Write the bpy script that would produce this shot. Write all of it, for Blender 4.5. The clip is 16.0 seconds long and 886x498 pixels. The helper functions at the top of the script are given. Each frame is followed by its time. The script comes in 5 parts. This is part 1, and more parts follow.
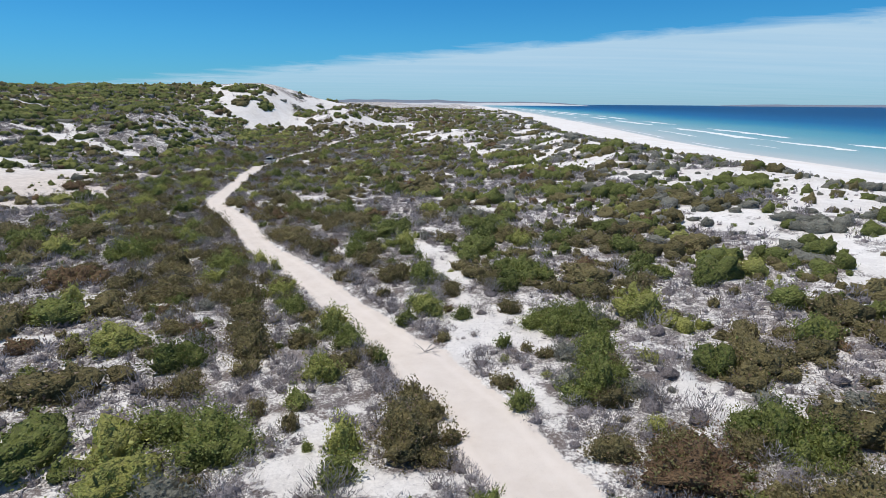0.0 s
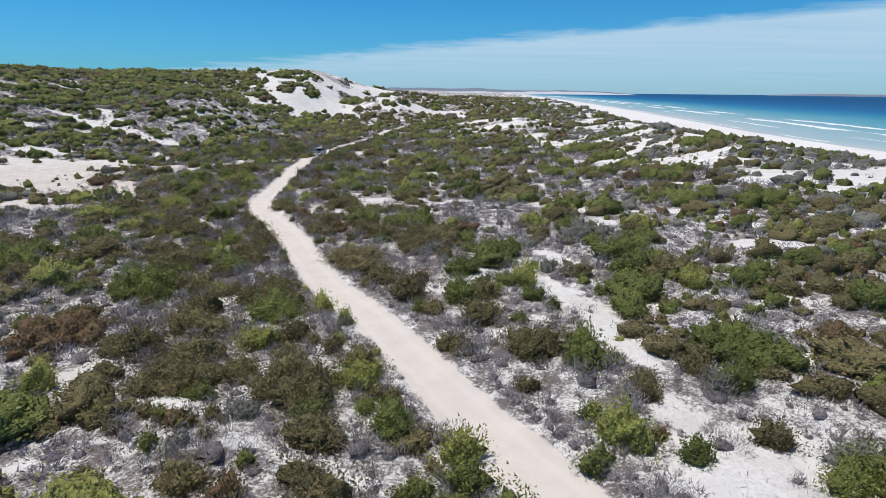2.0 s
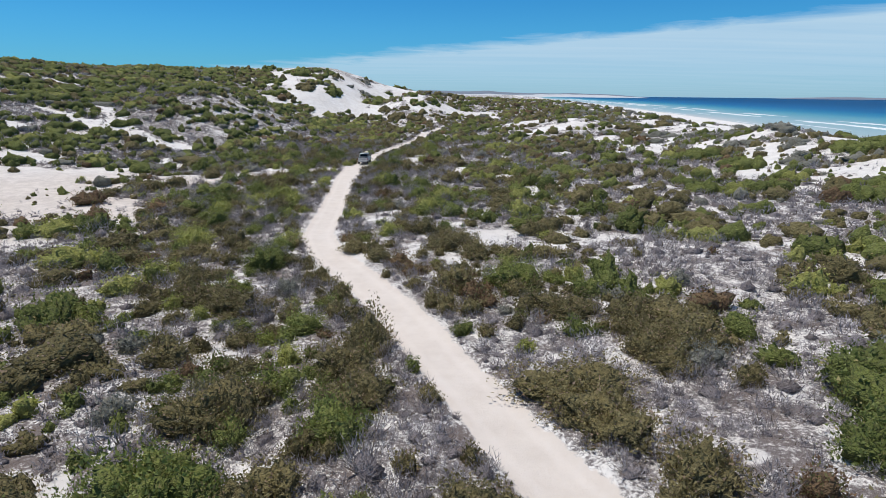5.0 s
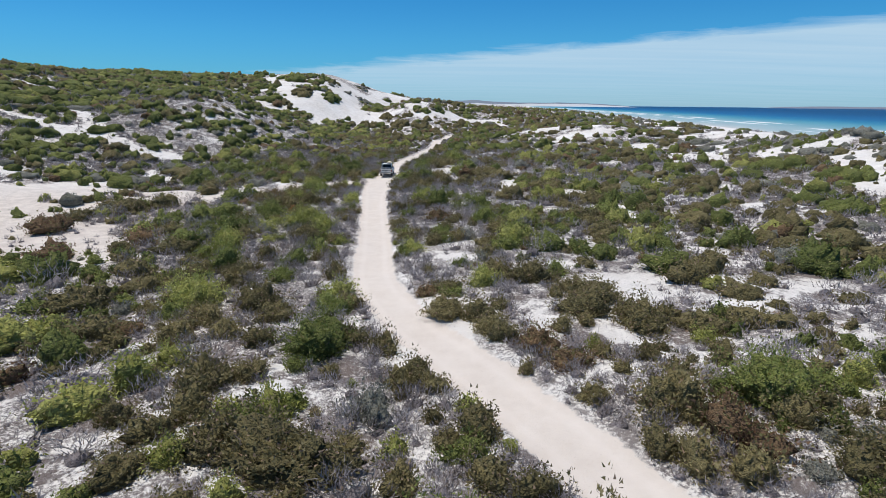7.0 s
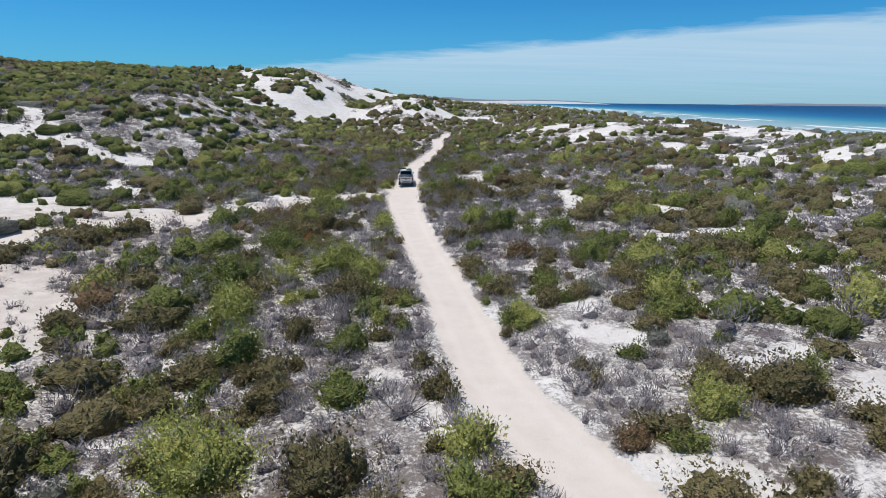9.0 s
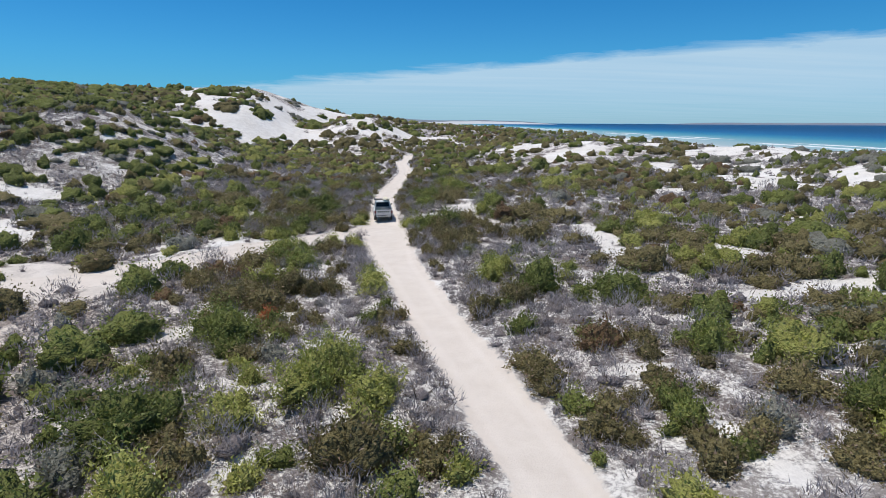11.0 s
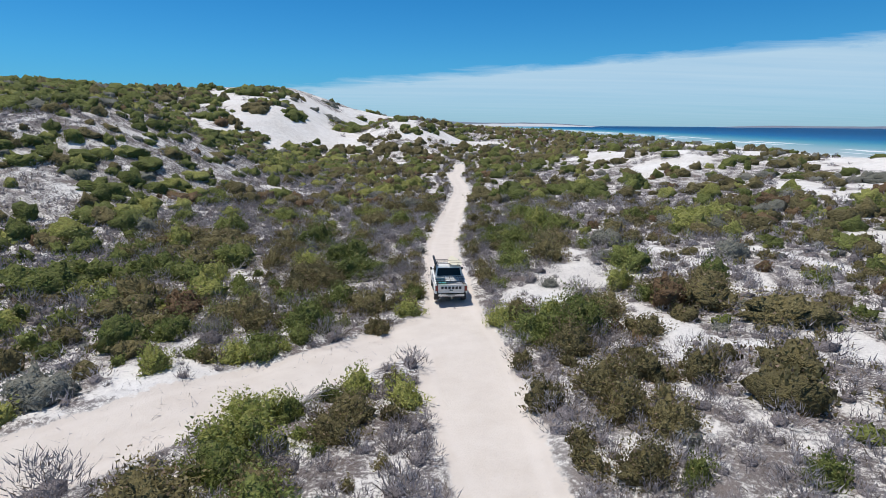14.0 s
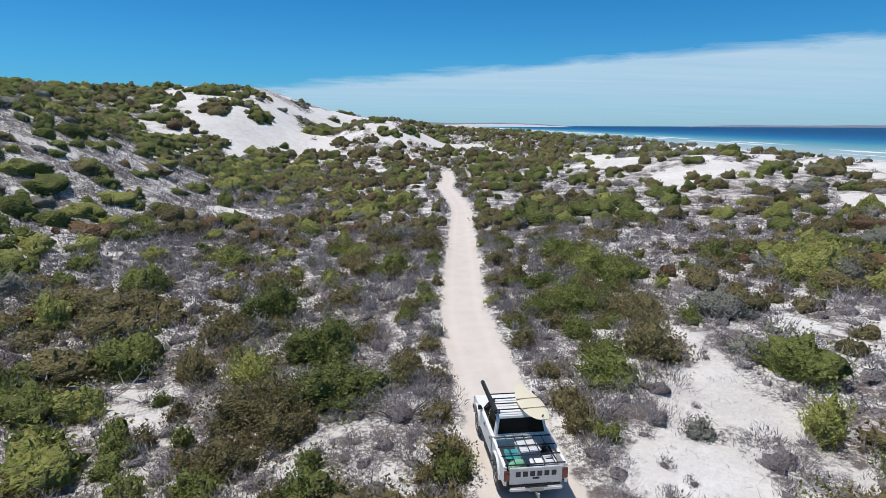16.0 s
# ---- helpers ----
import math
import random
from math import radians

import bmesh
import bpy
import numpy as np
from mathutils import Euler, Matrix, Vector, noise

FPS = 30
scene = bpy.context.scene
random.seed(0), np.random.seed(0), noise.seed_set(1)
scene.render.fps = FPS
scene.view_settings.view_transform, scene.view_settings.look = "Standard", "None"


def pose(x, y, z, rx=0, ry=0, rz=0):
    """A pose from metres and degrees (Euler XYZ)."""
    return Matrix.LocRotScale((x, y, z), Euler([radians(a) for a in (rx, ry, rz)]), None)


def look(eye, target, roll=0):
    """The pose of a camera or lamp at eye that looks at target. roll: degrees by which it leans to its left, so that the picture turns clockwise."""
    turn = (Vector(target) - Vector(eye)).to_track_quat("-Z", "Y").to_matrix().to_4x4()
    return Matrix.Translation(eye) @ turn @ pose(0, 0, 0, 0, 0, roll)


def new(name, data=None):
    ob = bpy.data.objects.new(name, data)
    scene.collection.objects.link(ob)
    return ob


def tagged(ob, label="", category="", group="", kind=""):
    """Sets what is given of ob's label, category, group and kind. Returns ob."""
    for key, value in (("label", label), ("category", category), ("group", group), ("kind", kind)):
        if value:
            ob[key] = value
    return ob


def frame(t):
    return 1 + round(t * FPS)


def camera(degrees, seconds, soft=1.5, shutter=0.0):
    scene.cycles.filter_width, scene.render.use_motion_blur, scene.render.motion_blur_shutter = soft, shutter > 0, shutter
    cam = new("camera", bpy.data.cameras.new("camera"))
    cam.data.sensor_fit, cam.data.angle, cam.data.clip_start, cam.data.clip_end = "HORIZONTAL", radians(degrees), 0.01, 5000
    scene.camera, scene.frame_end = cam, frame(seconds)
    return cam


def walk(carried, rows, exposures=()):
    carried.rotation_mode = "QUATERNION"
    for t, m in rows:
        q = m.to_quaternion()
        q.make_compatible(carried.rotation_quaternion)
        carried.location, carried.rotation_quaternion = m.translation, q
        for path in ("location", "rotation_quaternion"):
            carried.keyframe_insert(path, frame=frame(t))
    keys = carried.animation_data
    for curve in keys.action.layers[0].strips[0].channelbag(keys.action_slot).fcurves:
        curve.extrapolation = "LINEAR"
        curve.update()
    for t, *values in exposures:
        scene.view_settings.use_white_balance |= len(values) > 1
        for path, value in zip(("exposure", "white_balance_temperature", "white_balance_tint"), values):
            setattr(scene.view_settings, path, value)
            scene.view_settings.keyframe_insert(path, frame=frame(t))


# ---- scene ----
cam = camera(75.1, 16.0, soft=0.8)
METRES, EYE, TILT, LEAN, TURN = 130.0, 12.4, -0.19, -1.69, 0.0
ROWS = [
    (0.0, 0.0, 0.0, 0.0, -0.33, -14.14, 1.31),
    (0.5, -0.0105, 0.0309, -0.0012, 0.72, -14.29, 1.3),
    (1.0, -0.0221, 0.0623, -0.0025, 1.74, -14.54, 1.26),
    (1.5, -0.0347, 0.0939, -0.0036, 2.71, -14.87, 1.23),
    (2.0, -0.0486, 0.1249, -0.0052, 3.59, -15.11, 1.17),
    (2.5, -0.0635, 0.1546, -0.0074, 4.41, -15.08, 1.1),
    (3.0, -0.0796, 0.1834, -0.0092, 4.94, -15.03, 1.06),
    (3.5, -0.0964, 0.2111, -0.011, 5.19, -14.93, 1.03),
    (4.0, -0.1141, 0.2391, -0.0128, 5.01, -14.88, 1.03),
    (6.5, -0.194, 0.3783, -0.0224, 3.13, -14.23, 1.16),
    (7.0, -0.2098, 0.4045, -0.0247, 3.01, -13.94, 1.12),
    (7.5, -0.2249, 0.4338, -0.0248, 3.18, -14.21, 1.11),
    (8.0, -0.2397, 0.4619, -0.0249, 3.26, -14.59, 1.07),
    (10.5, -0.2928, 0.5854, -0.0287, -4.82, -12.9, 1.41),
    (11.0, -0.2941, 0.6117, -0.0291, -4.56, -12.4, 1.42),
    (11.5, -0.2933, 0.6392, -0.0291, -3.52, -12.04, 1.43),
    (12.0, -0.2927, 0.6692, -0.029, -2.16, -11.81, 1.38),
    (12.5, -0.2937, 0.7018, -0.0282, -0.91, -11.89, 1.33),
    (13.0, -0.2969, 0.7354, -0.0273, -0.09, -12.02, 1.31),
    (13.5, -0.3028, 0.7683, -0.0267, -0.04, -12.11, 1.29),
    (14.0, -0.3102, 0.7999, -0.0263, -0.64, -12.1, 1.27),
    (14.5, -0.317, 0.831, -0.0258, -1.38, -12.04, 1.32),
    (15.0, -0.3226, 0.8625, -0.0245, -2.18, -12.08, 1.39),
    (15.5, -0.3264, 0.894, -0.0232, -2.93, -12.23, 1.44),
    (16.0, -0.3284, 0.9249, -0.023, -3.32, -12.12, 1.48),
]
walk(cam, [(t, pose(0, 0, EYE, TILT, LEAN, TURN) @ pose(METRES * x, METRES * y, METRES * z, 90 + pitch, roll, yaw)) for t, x, y, z, yaw, pitch, roll in ROWS])

# The camera: a drone that follows a sand track over coastal dunes.

# ---- light ----
SUN_TO = Vector((-0.29, 0.07, 0.955)).normalized()
sun = new("sun", bpy.data.lights.new("sun", "SUN"))
sun.data.energy, sun.data.angle, sun.data.color = 3.46, radians(0.53), (1.0, 0.965, 0.92)
sun.matrix_basis = look((0, 0, 80), Vector((0, 0, 80)) - SUN_TO)

world = bpy.data.worlds.new("sky")
scene.world = world
world.use_nodes = True


class Net:
    """A small helper to write node trees."""

    def __init__(self, tree):
        self.tree = tree
        tree.nodes.clear()

    def add(self, kind, ins=None, **props):
        n = self.tree.nodes.new(kind)
        if "operation" in props:
            n.operation, n.use_clamp = props["operation"], props.get("use_clamp", False)
        if "data_type" in props:
            n.data_type, n.blend_type = props["data_type"], props["blend_type"]
        if "attribute_name" in props:
            n.attribute_name = props["attribute_name"]
        for k, v in (ins or {}).items():
            if isinstance(v, bpy.types.NodeSocket):
                self.tree.links.new(v, n.inputs[k])
            else:
                n.inputs[k].default_value = v
        return n

    def math(self, op, a, b=0.0, clamp=False):
        return self.add("ShaderNodeMath", {0: a, 1: b}, operation=op, use_clamp=clamp).outputs[0]

    def mix(self, f, a, b, blend="MIX"):
        return self.add("ShaderNodeMix", {0: f, 6: a, 7: b}, data_type="RGBA", blend_type=blend).outputs[2]

    def noise(self, vec, scale, detail=4.0, rough=0.55, distort=0.0):
        return self.add("ShaderNodeTexNoise", {"Vector": vec, "Scale": scale, "Detail": detail, "Roughness": rough, "Distortion": distort}).outputs[0]

    def span(self, v, a, b, c=0.0, d=1.0):
        return self.add("ShaderNodeMapRange", {0: v, 1: a, 2: b, 3: c, 4: d}).outputs[0]

    def ramp(self, v, stops):
        n = self.add("ShaderNodeValToRGB", {0: v})
        e = n.color_ramp.elements
        while len(e) > 1:
            e.remove(e[-1])
        e[0].position, e[0].color = stops[0][0], (*stops[0][1], 1)
        for p, c in stops[1:]:
            e.new(p).color = (*c, 1)
        return n.outputs[0]


def build_sky():
    n = Net(world.node_tree)
    sky = n.add("ShaderNodeTexSky")
    sky.sky_type, sky.sun_disc, sky.altitude = "NISHITA", False, 20.0
    sky.sun_elevation, sky.sun_rotation = math.asin(SUN_TO.z), math.atan2(SUN_TO.x, SUN_TO.y)
    sky.air_density, sky.dust_density, sky.ozone_density = 1.0, 0.2, 3.5
    d = n.add("ShaderNodeTexCoord").outputs["Generated"]
    s = n.add("ShaderNodeSeparateXYZ", {0: d})
    x, y, z = s.outputs
    # a thin sheet of high cloud that ends along one straight edge
    edge = n.math("SUBTRACT", n.math("ADD", n.math("MULTIPLY", x, 0.094), n.math("MULTIPLY", y, 0.083)), z)
    flow = n.add("ShaderNodeCombineXYZ", {0: n.math("DIVIDE", x, n.math("ADD", n.math("ABSOLUTE", z), 0.04)), 1: n.math("DIVIDE", y, n.math("ADD", n.math("ABSOLUTE", z), 0.04)), 2: 0.0}).outputs[0]
    rag = n.noise(flow, 1.1, 7.0, 0.62, 0.6)
    streak = n.noise(n.add("ShaderNodeMapping", {0: flow, 2: (0, 0, -0.75), 3: (0.25, 1.6, 1.0)}).outputs[0], 1.0, 6.0, 0.6, 0.3)
    soft = n.math("ADD", edge, n.math("MULTIPLY", n.math("SUBTRACT", rag, 0.5), 0.034))
    mask = n.span(soft, -0.002, 0.014)
    thick = n.math("MULTIPLY", n.span(streak, 0.30, 0.65, 0.78, 0.95), n.span(z, 0.0, 0.07, 0.58, 0.96))
    cover = n.math("MULTIPLY", mask, thick, True)
    tone = n.ramp(z, [(0.0, (0.26, 0.76, 1.26)), (0.10, (0.215, 0.79, 1.22)), (0.24, (0.125, 0.70, 1.12)), (0.38, (0.18, 0.68, 1.04)), (0.75, (1.0, 0.95, 0.92))])
    deep = n.mix(1.0, sky.outputs[0], tone, "MULTIPLY")
    col = n.mix(cover, deep, (5.5, 7.55, 9.25, 1.0))
    back = n.add("ShaderNodeBackground", {0: col, 1: 0.088})
    n.tree.links.new(back.outputs[0], n.add("ShaderNodeOutputWorld").inputs[0])


build_sky()
scene.view_settings.exposure = 0.0


# ---- materials ----
def material(name):
    m = bpy.data.materials.new(name)
    m.use_nodes = True
    return m, Net(m.node_tree)


def finish(n, shader):
    n.tree.links.new(shader, n.add("ShaderNodeOutputMaterial").inputs[0])


def paint(name, col, rough=0.5, metal=0.0, vary=0.12, scale=6.0, bump=0.0, coat=0.0, dirt=None):
    m, n = material(name)
    pos = n.add("ShaderNodeTexCoord").outputs["Object"]
    f = n.noise(pos, scale, 5.0, 0.6)
    c = n.mix(f, tuple(v * (1 - vary) for v in col) + (1,), tuple(min(1, v * (1 + vary)) for v in col) + (1,))
    if dirt:
        c = n.mix(n.span(n.noise(pos, 2.2, 6.0, 0.65), 0.5, 0.8, 0.0, 0.55), c, (*dirt, 1))
    b = n.add("ShaderNodeBsdfPrincipled", {"Base Color": c, "Roughness": n.span(f, 0.3, 0.7, rough * 0.85, min(1, rough * 1.15)), "Metallic": metal, "Coat Weight": coat})
    if bump:
        n.tree.links.new(n.add("ShaderNodeBump", {"Strength": bump, "Distance": 0.01, "Height": n.noise(pos, scale * 12, 3.0)}).outputs[0], b.inputs["Normal"])
    finish(n, b.outputs[0])
    return m


def sand_material():
    m, n = material("white_dune_sand")
    pos = n.add("ShaderNodeNewGeometry").outputs["Position"]
    cover = n.add("ShaderNodeAttribute", attribute_name="litter").outputs["Fac"]
    edge = n.add("ShaderNodeAttribute", attribute_name="edge").outputs["Fac"]
    blown = n.add("ShaderNodeAttribute", attribute_name="open").outputs["Fac"]
    pinkish = n.add("ShaderNodeAttribute", attribute_name="pink").outputs["Fac"]
    big, mid, fine, grit = n.noise(pos, 0.12, 4.0), n.noise(pos, 0.9, 6.0, 0.65), n.noise(pos, 7.0, 6.0, 0.7), n.noise(pos, 38.0, 3.0, 0.7)
    half = lambda v, k: n.math("MULTIPLY", n.math("SUBTRACT", v, 0.5), k)
    # the driven track and the blown-out patches end in ragged edges
    worn = n.span(n.math("ADD", edge, n.math("ADD", half(n.noise(pos, 0.7, 3.0), 0.8), half(n.noise(pos, 3.6, 5.0, 0.65), 0.7))), -0.05, 0.12)
    clear = n.span(n.math("ADD", n.math("MULTIPLY", blown, 0.9), n.math("ADD", half(n.noise(pos, 0.55, 3.0), 0.9), half(n.noise(pos, 2.1, 6.0, 0.72), 1.5))), 0.40, 0.62)
    white = n.mix(n.span(big, 0.35, 0.65), (0.77, 0.725, 0.675, 1), (0.85, 0.82, 0.785, 1))
    white = n.mix(n.span(fine, 0.55, 0.8, 0.0, 0.35), white, (0.52, 0.475, 0.43, 1))
    pink = n.mix(n.span(mid, 0.35, 0.7), (0.74, 0.665, 0.595, 1), (0.67, 0.592, 0.522, 1))
    pink = n.mix(n.span(n.math("ABSOLUTE", n.math("SUBTRACT", edge, n.math("ADD", 0.62, half(mid, 0.25)))), 0.08, 0.26, 0.32, 0.0), pink, (0.79, 0.715, 0.65, 1))
    pink = n.mix(n.span(fine, 0.60, 0.80, 0.0, 0.30), pink, (0.56, 0.48, 0.41, 1))
    base = n.mix(n.math("MAXIMUM", worn, pinkish), white, pink)
    # dead twigs and leaf litter that lie over the sand under the scrub
    fleck = n.math("ADD", n.math("ADD", n.math("MULTIPLY", mid, 0.36), n.math("MULTIPLY", fine, 0.42)), n.math("MULTIPLY", grit, 0.30))
    thick = n.math("MULTIPLY", cover, n.math("MULTIPLY", n.math("SUBTRACT", 1.0, worn), n.math("SUBTRACT", 1.0, n.math("MULTIPLY", clear, 0.84))))
    lay = n.math("MULTIPLY", n.span(n.math("ADD", fleck, half(n.noise(pos, 0.5, 3.0), 0.20)), 0.500, 0.560), thick, True)
    trash = n.mix(n.span(grit, 0.38, 0.62), (0.075, 0.060, 0.055, 1), (0.27, 0.238, 0.232, 1))
    trash = n.mix(n.span(n.noise(pos, 0.5, 3.0), 0.5, 0.65, 0.0, 0.25), trash, (0.17, 0.115, 0.085, 1))
    col = n.mix(lay, base, trash)
    # stray bits on open sand
    stray = n.math("MULTIPLY", n.span(n.noise(pos, 10.0, 4.0, 0.6), 0.645, 0.69), n.span(mid, 0.40, 0.60, 0.0, 0.7))
    col = n.mix(n.math("MULTIPLY", stray, n.math("SUBTRACT", 1.0, n.math("MULTIPLY", worn, 0.8))), col, (0.22, 0.185, 0.165, 1))
    b = n.add("ShaderNodeBsdfPrincipled", {"Base Color": col, "Roughness": 0.95, "Specular IOR Level": 0.15})
    hgt = n.math("ADD", n.math("ADD", n.math("MULTIPLY", fine, 0.6), n.math("MULTIPLY", grit, 0.25)), n.math("MULTIPLY", lay, 0.25))
    n.tree.links.new(n.add("ShaderNodeBump", {"Strength": 0.55, "Distance": 0.12, "Height": hgt}).outputs[0], b.inputs["Normal"])
    finish(n, b.outputs[0])
    return m


def leaf_material(name, dark, light, dead, dead_share=0.08, through_share=0.25, rough=0.55):
    m, n = material(name)
    tint = n.add("ShaderNodeAttribute", attribute_name="tint").outputs["Fac"]
    rnd = n.add("ShaderNodeObjectInfo").outputs["Random"]
    isl = n.add("ShaderNodeNewGeometry").outputs["Random Per Island"]
    f = n.math("FRACT", n.math("ADD", tint, rnd))
    k = n.math("ADD", n.math("MULTIPLY", f, 0.65), n.math("MULTIPLY", isl, 0.35))
    c = n.mix(k, (*dark, 1), (*light, 1))
    c = n.mix(n.math("GREATER_THAN", isl, 1 - dead_share), c, (*dead, 1))
    d = n.add("ShaderNodeBsdfPrincipled", {"Base Color": c, "Roughness": rough, "Specular IOR Level": 0.3})
    t = n.add("ShaderNodeBsdfTranslucent", {0: c})
    finish(n, n.add("ShaderNodeMixShader", {0: through_share, 1: d.outputs[0], 2: t.outputs[0]}).outputs[0])
    return m


def sea_material():
    m, n = material("sea_water")
    pos = n.add("ShaderNodeNewGeometry").outputs["Position"]
    off = n.add("ShaderNodeAttribute", attribute_name="offshore").outputs["Fac"]
    wob = n.noise(n.add("ShaderNodeMapping", {0: pos, 3: (0.012, 0.004, 1)}).outputs[0], 1.0, 5.0, 0.6)
    k = n.math("ADD", off, n.math("MULTIPLY", n.math("SUBTRACT", wob, 0.5), 0.10))
    c = n.ramp(k, [(0.0, (0.54, 0.56, 0.54)), (0.03, (0.37, 0.49, 0.50)), (0.09, (0.225, 0.41, 0.45)), (0.16, (0.11, 0.33, 0.40)), (0.24, (0.035, 0.215, 0.345)), (0.36, (0.011, 0.120, 0.280)), (0.7, (0.006, 0.070, 0.190)), (1.0, (0.006, 0.060, 0.165))])
    rip = n.noise(n.add("ShaderNodeMapping", {0: pos, 3: (0.30, 0.10, 1)}).outputs[0], 1.0, 5.0, 0.65)
    b = n.add("ShaderNodeBsdfPrincipled", {"Base Color": c, "Roughness": 0.42, "IOR": 1.33, "Specular IOR Level": 0.22})
    n.tree.links.new(n.add("ShaderNodeBump", {"Strength": 0.5, "Distance": 0.8, "Height": rip}).outputs[0], b.inputs["Normal"])
    finish(n, b.outputs[0])
    return m


SAND = sand_material()
SEA = sea_material()
FOAM = paint("sea_foam", (0.82, 0.84, 0.84), 0.9, 0, 0.1, 0.4)
LEAF = {
    1: leaf_material("rich_green_leaves", (0.111, 0.138, 0.036), (0.303, 0.337, 0.093), (0.348, 0.296, 0.118), 0.07, 0.3),
    2: leaf_material("olive_leaves", (0.135, 0.118, 0.052), (0.328, 0.276, 0.124), (0.348, 0.250, 0.170), 0.13, 0.3),
    3: leaf_material("yellow_green_leaves", (0.264, 0.288, 0.070), (0.505, 0.509, 0.149), (0.471, 0.407, 0.189), 0.08, 0.3),
    4: leaf_material("bare_grey_twigs", (0.240, 0.212, 0.212), (0.490, 0.452, 0.460), (0.20, 0.16, 0.12), 0.15, 0.05, 0.85),
    5: leaf_material("russet_leaves", (0.176, 0.104, 0.061), (0.316, 0.200, 0.113), (0.205, 0.192, 0.077), 0.4, 0.3),
    6: leaf_material("orange_dead_leaves", (0.488, 0.187, 0.074), (0.551, 0.242, 0.105), (0.318, 0.162, 0.084), 0.2),
    7: leaf_material("silver_green_leaves", (0.196, 0.202, 0.162), (0.357, 0.349, 0.297), (0.287, 0.234, 0.189), 0.08, 0.3),
}


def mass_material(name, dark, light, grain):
    """The closed face of a dense shrub: tufts of small leaves side by side, with shade painted into the gaps in twig
    brown.
    """
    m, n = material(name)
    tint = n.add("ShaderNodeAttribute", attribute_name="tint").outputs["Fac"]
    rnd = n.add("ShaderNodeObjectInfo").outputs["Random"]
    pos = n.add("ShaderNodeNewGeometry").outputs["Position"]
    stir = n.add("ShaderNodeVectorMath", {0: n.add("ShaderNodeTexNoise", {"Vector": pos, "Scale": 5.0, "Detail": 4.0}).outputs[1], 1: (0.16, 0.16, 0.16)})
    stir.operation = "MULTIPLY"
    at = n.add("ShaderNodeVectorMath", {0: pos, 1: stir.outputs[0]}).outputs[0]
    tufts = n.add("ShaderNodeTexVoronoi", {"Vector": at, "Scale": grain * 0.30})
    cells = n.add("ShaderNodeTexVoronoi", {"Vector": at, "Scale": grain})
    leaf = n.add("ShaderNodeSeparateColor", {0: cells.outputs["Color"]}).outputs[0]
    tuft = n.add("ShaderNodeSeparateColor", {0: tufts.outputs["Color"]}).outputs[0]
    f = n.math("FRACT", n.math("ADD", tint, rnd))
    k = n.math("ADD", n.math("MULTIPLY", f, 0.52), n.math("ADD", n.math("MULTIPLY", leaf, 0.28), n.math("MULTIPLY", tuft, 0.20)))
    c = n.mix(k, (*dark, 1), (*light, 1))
    # darkens between cells and tufts: painted shade in a twig brown
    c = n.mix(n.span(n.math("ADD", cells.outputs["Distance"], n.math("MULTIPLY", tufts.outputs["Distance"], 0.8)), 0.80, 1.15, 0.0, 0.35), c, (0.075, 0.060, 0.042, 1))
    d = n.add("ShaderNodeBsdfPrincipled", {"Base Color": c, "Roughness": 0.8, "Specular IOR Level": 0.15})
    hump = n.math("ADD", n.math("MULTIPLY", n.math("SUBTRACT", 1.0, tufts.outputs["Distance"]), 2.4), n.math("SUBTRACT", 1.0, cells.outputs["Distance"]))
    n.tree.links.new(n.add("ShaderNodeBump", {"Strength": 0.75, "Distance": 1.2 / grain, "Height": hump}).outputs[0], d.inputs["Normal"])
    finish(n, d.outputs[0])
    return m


# leaf tones cut to about three quarters, painting in the shade inside the foliage
INNER = {k: mass_material("dense_shaded_mass_of_" + a, d, l, 34.0 if k == 4 else 17.0) for k, a, d, l in (
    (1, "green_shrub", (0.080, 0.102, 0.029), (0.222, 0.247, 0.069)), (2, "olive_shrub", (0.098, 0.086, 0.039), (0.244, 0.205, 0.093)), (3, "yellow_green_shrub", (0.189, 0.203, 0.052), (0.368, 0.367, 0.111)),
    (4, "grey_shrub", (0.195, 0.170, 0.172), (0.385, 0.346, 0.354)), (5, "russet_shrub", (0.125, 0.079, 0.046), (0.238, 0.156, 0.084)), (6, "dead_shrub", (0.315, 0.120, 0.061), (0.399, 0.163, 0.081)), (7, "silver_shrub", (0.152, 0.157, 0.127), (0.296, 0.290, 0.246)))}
STEM = paint("grey_bark", (0.15, 0.125, 0.105), 0.9, 0, 0.3, 9.0)


# ---- the lie of the land ----
def step(v):
    v = np.clip(v, 0, 1)
    return v * v * (3 - 2 * v)


TABLE = np.random.RandomState(7).rand(256, 256)


def value(x, y, size, k=0):
    """Smooth noise in 0..1 with features of that size in metres."""
    x, y = np.asarray(x, float) / size + 37.3 * k, np.asarray(y, float) / size + 91.7 * k
    i, j = np.floor(x).astype(int), np.floor(y).astype(int)
    u, v = step(x - i), step(y - j)
    a = lambda p, q: TABLE[(i + p) % 256, (j + q) % 256]
    return (a(0, 0) * (1 - u) + a(1, 0) * u) * (1 - v) + (a(0, 1) * (1 - u) + a(1, 1) * u) * v


def near(x, y, x0, y0, sx, sy):
    return np.exp(-((x - x0) / sx) ** 2 / 2 - ((y - y0) / sy) ** 2 / 2)


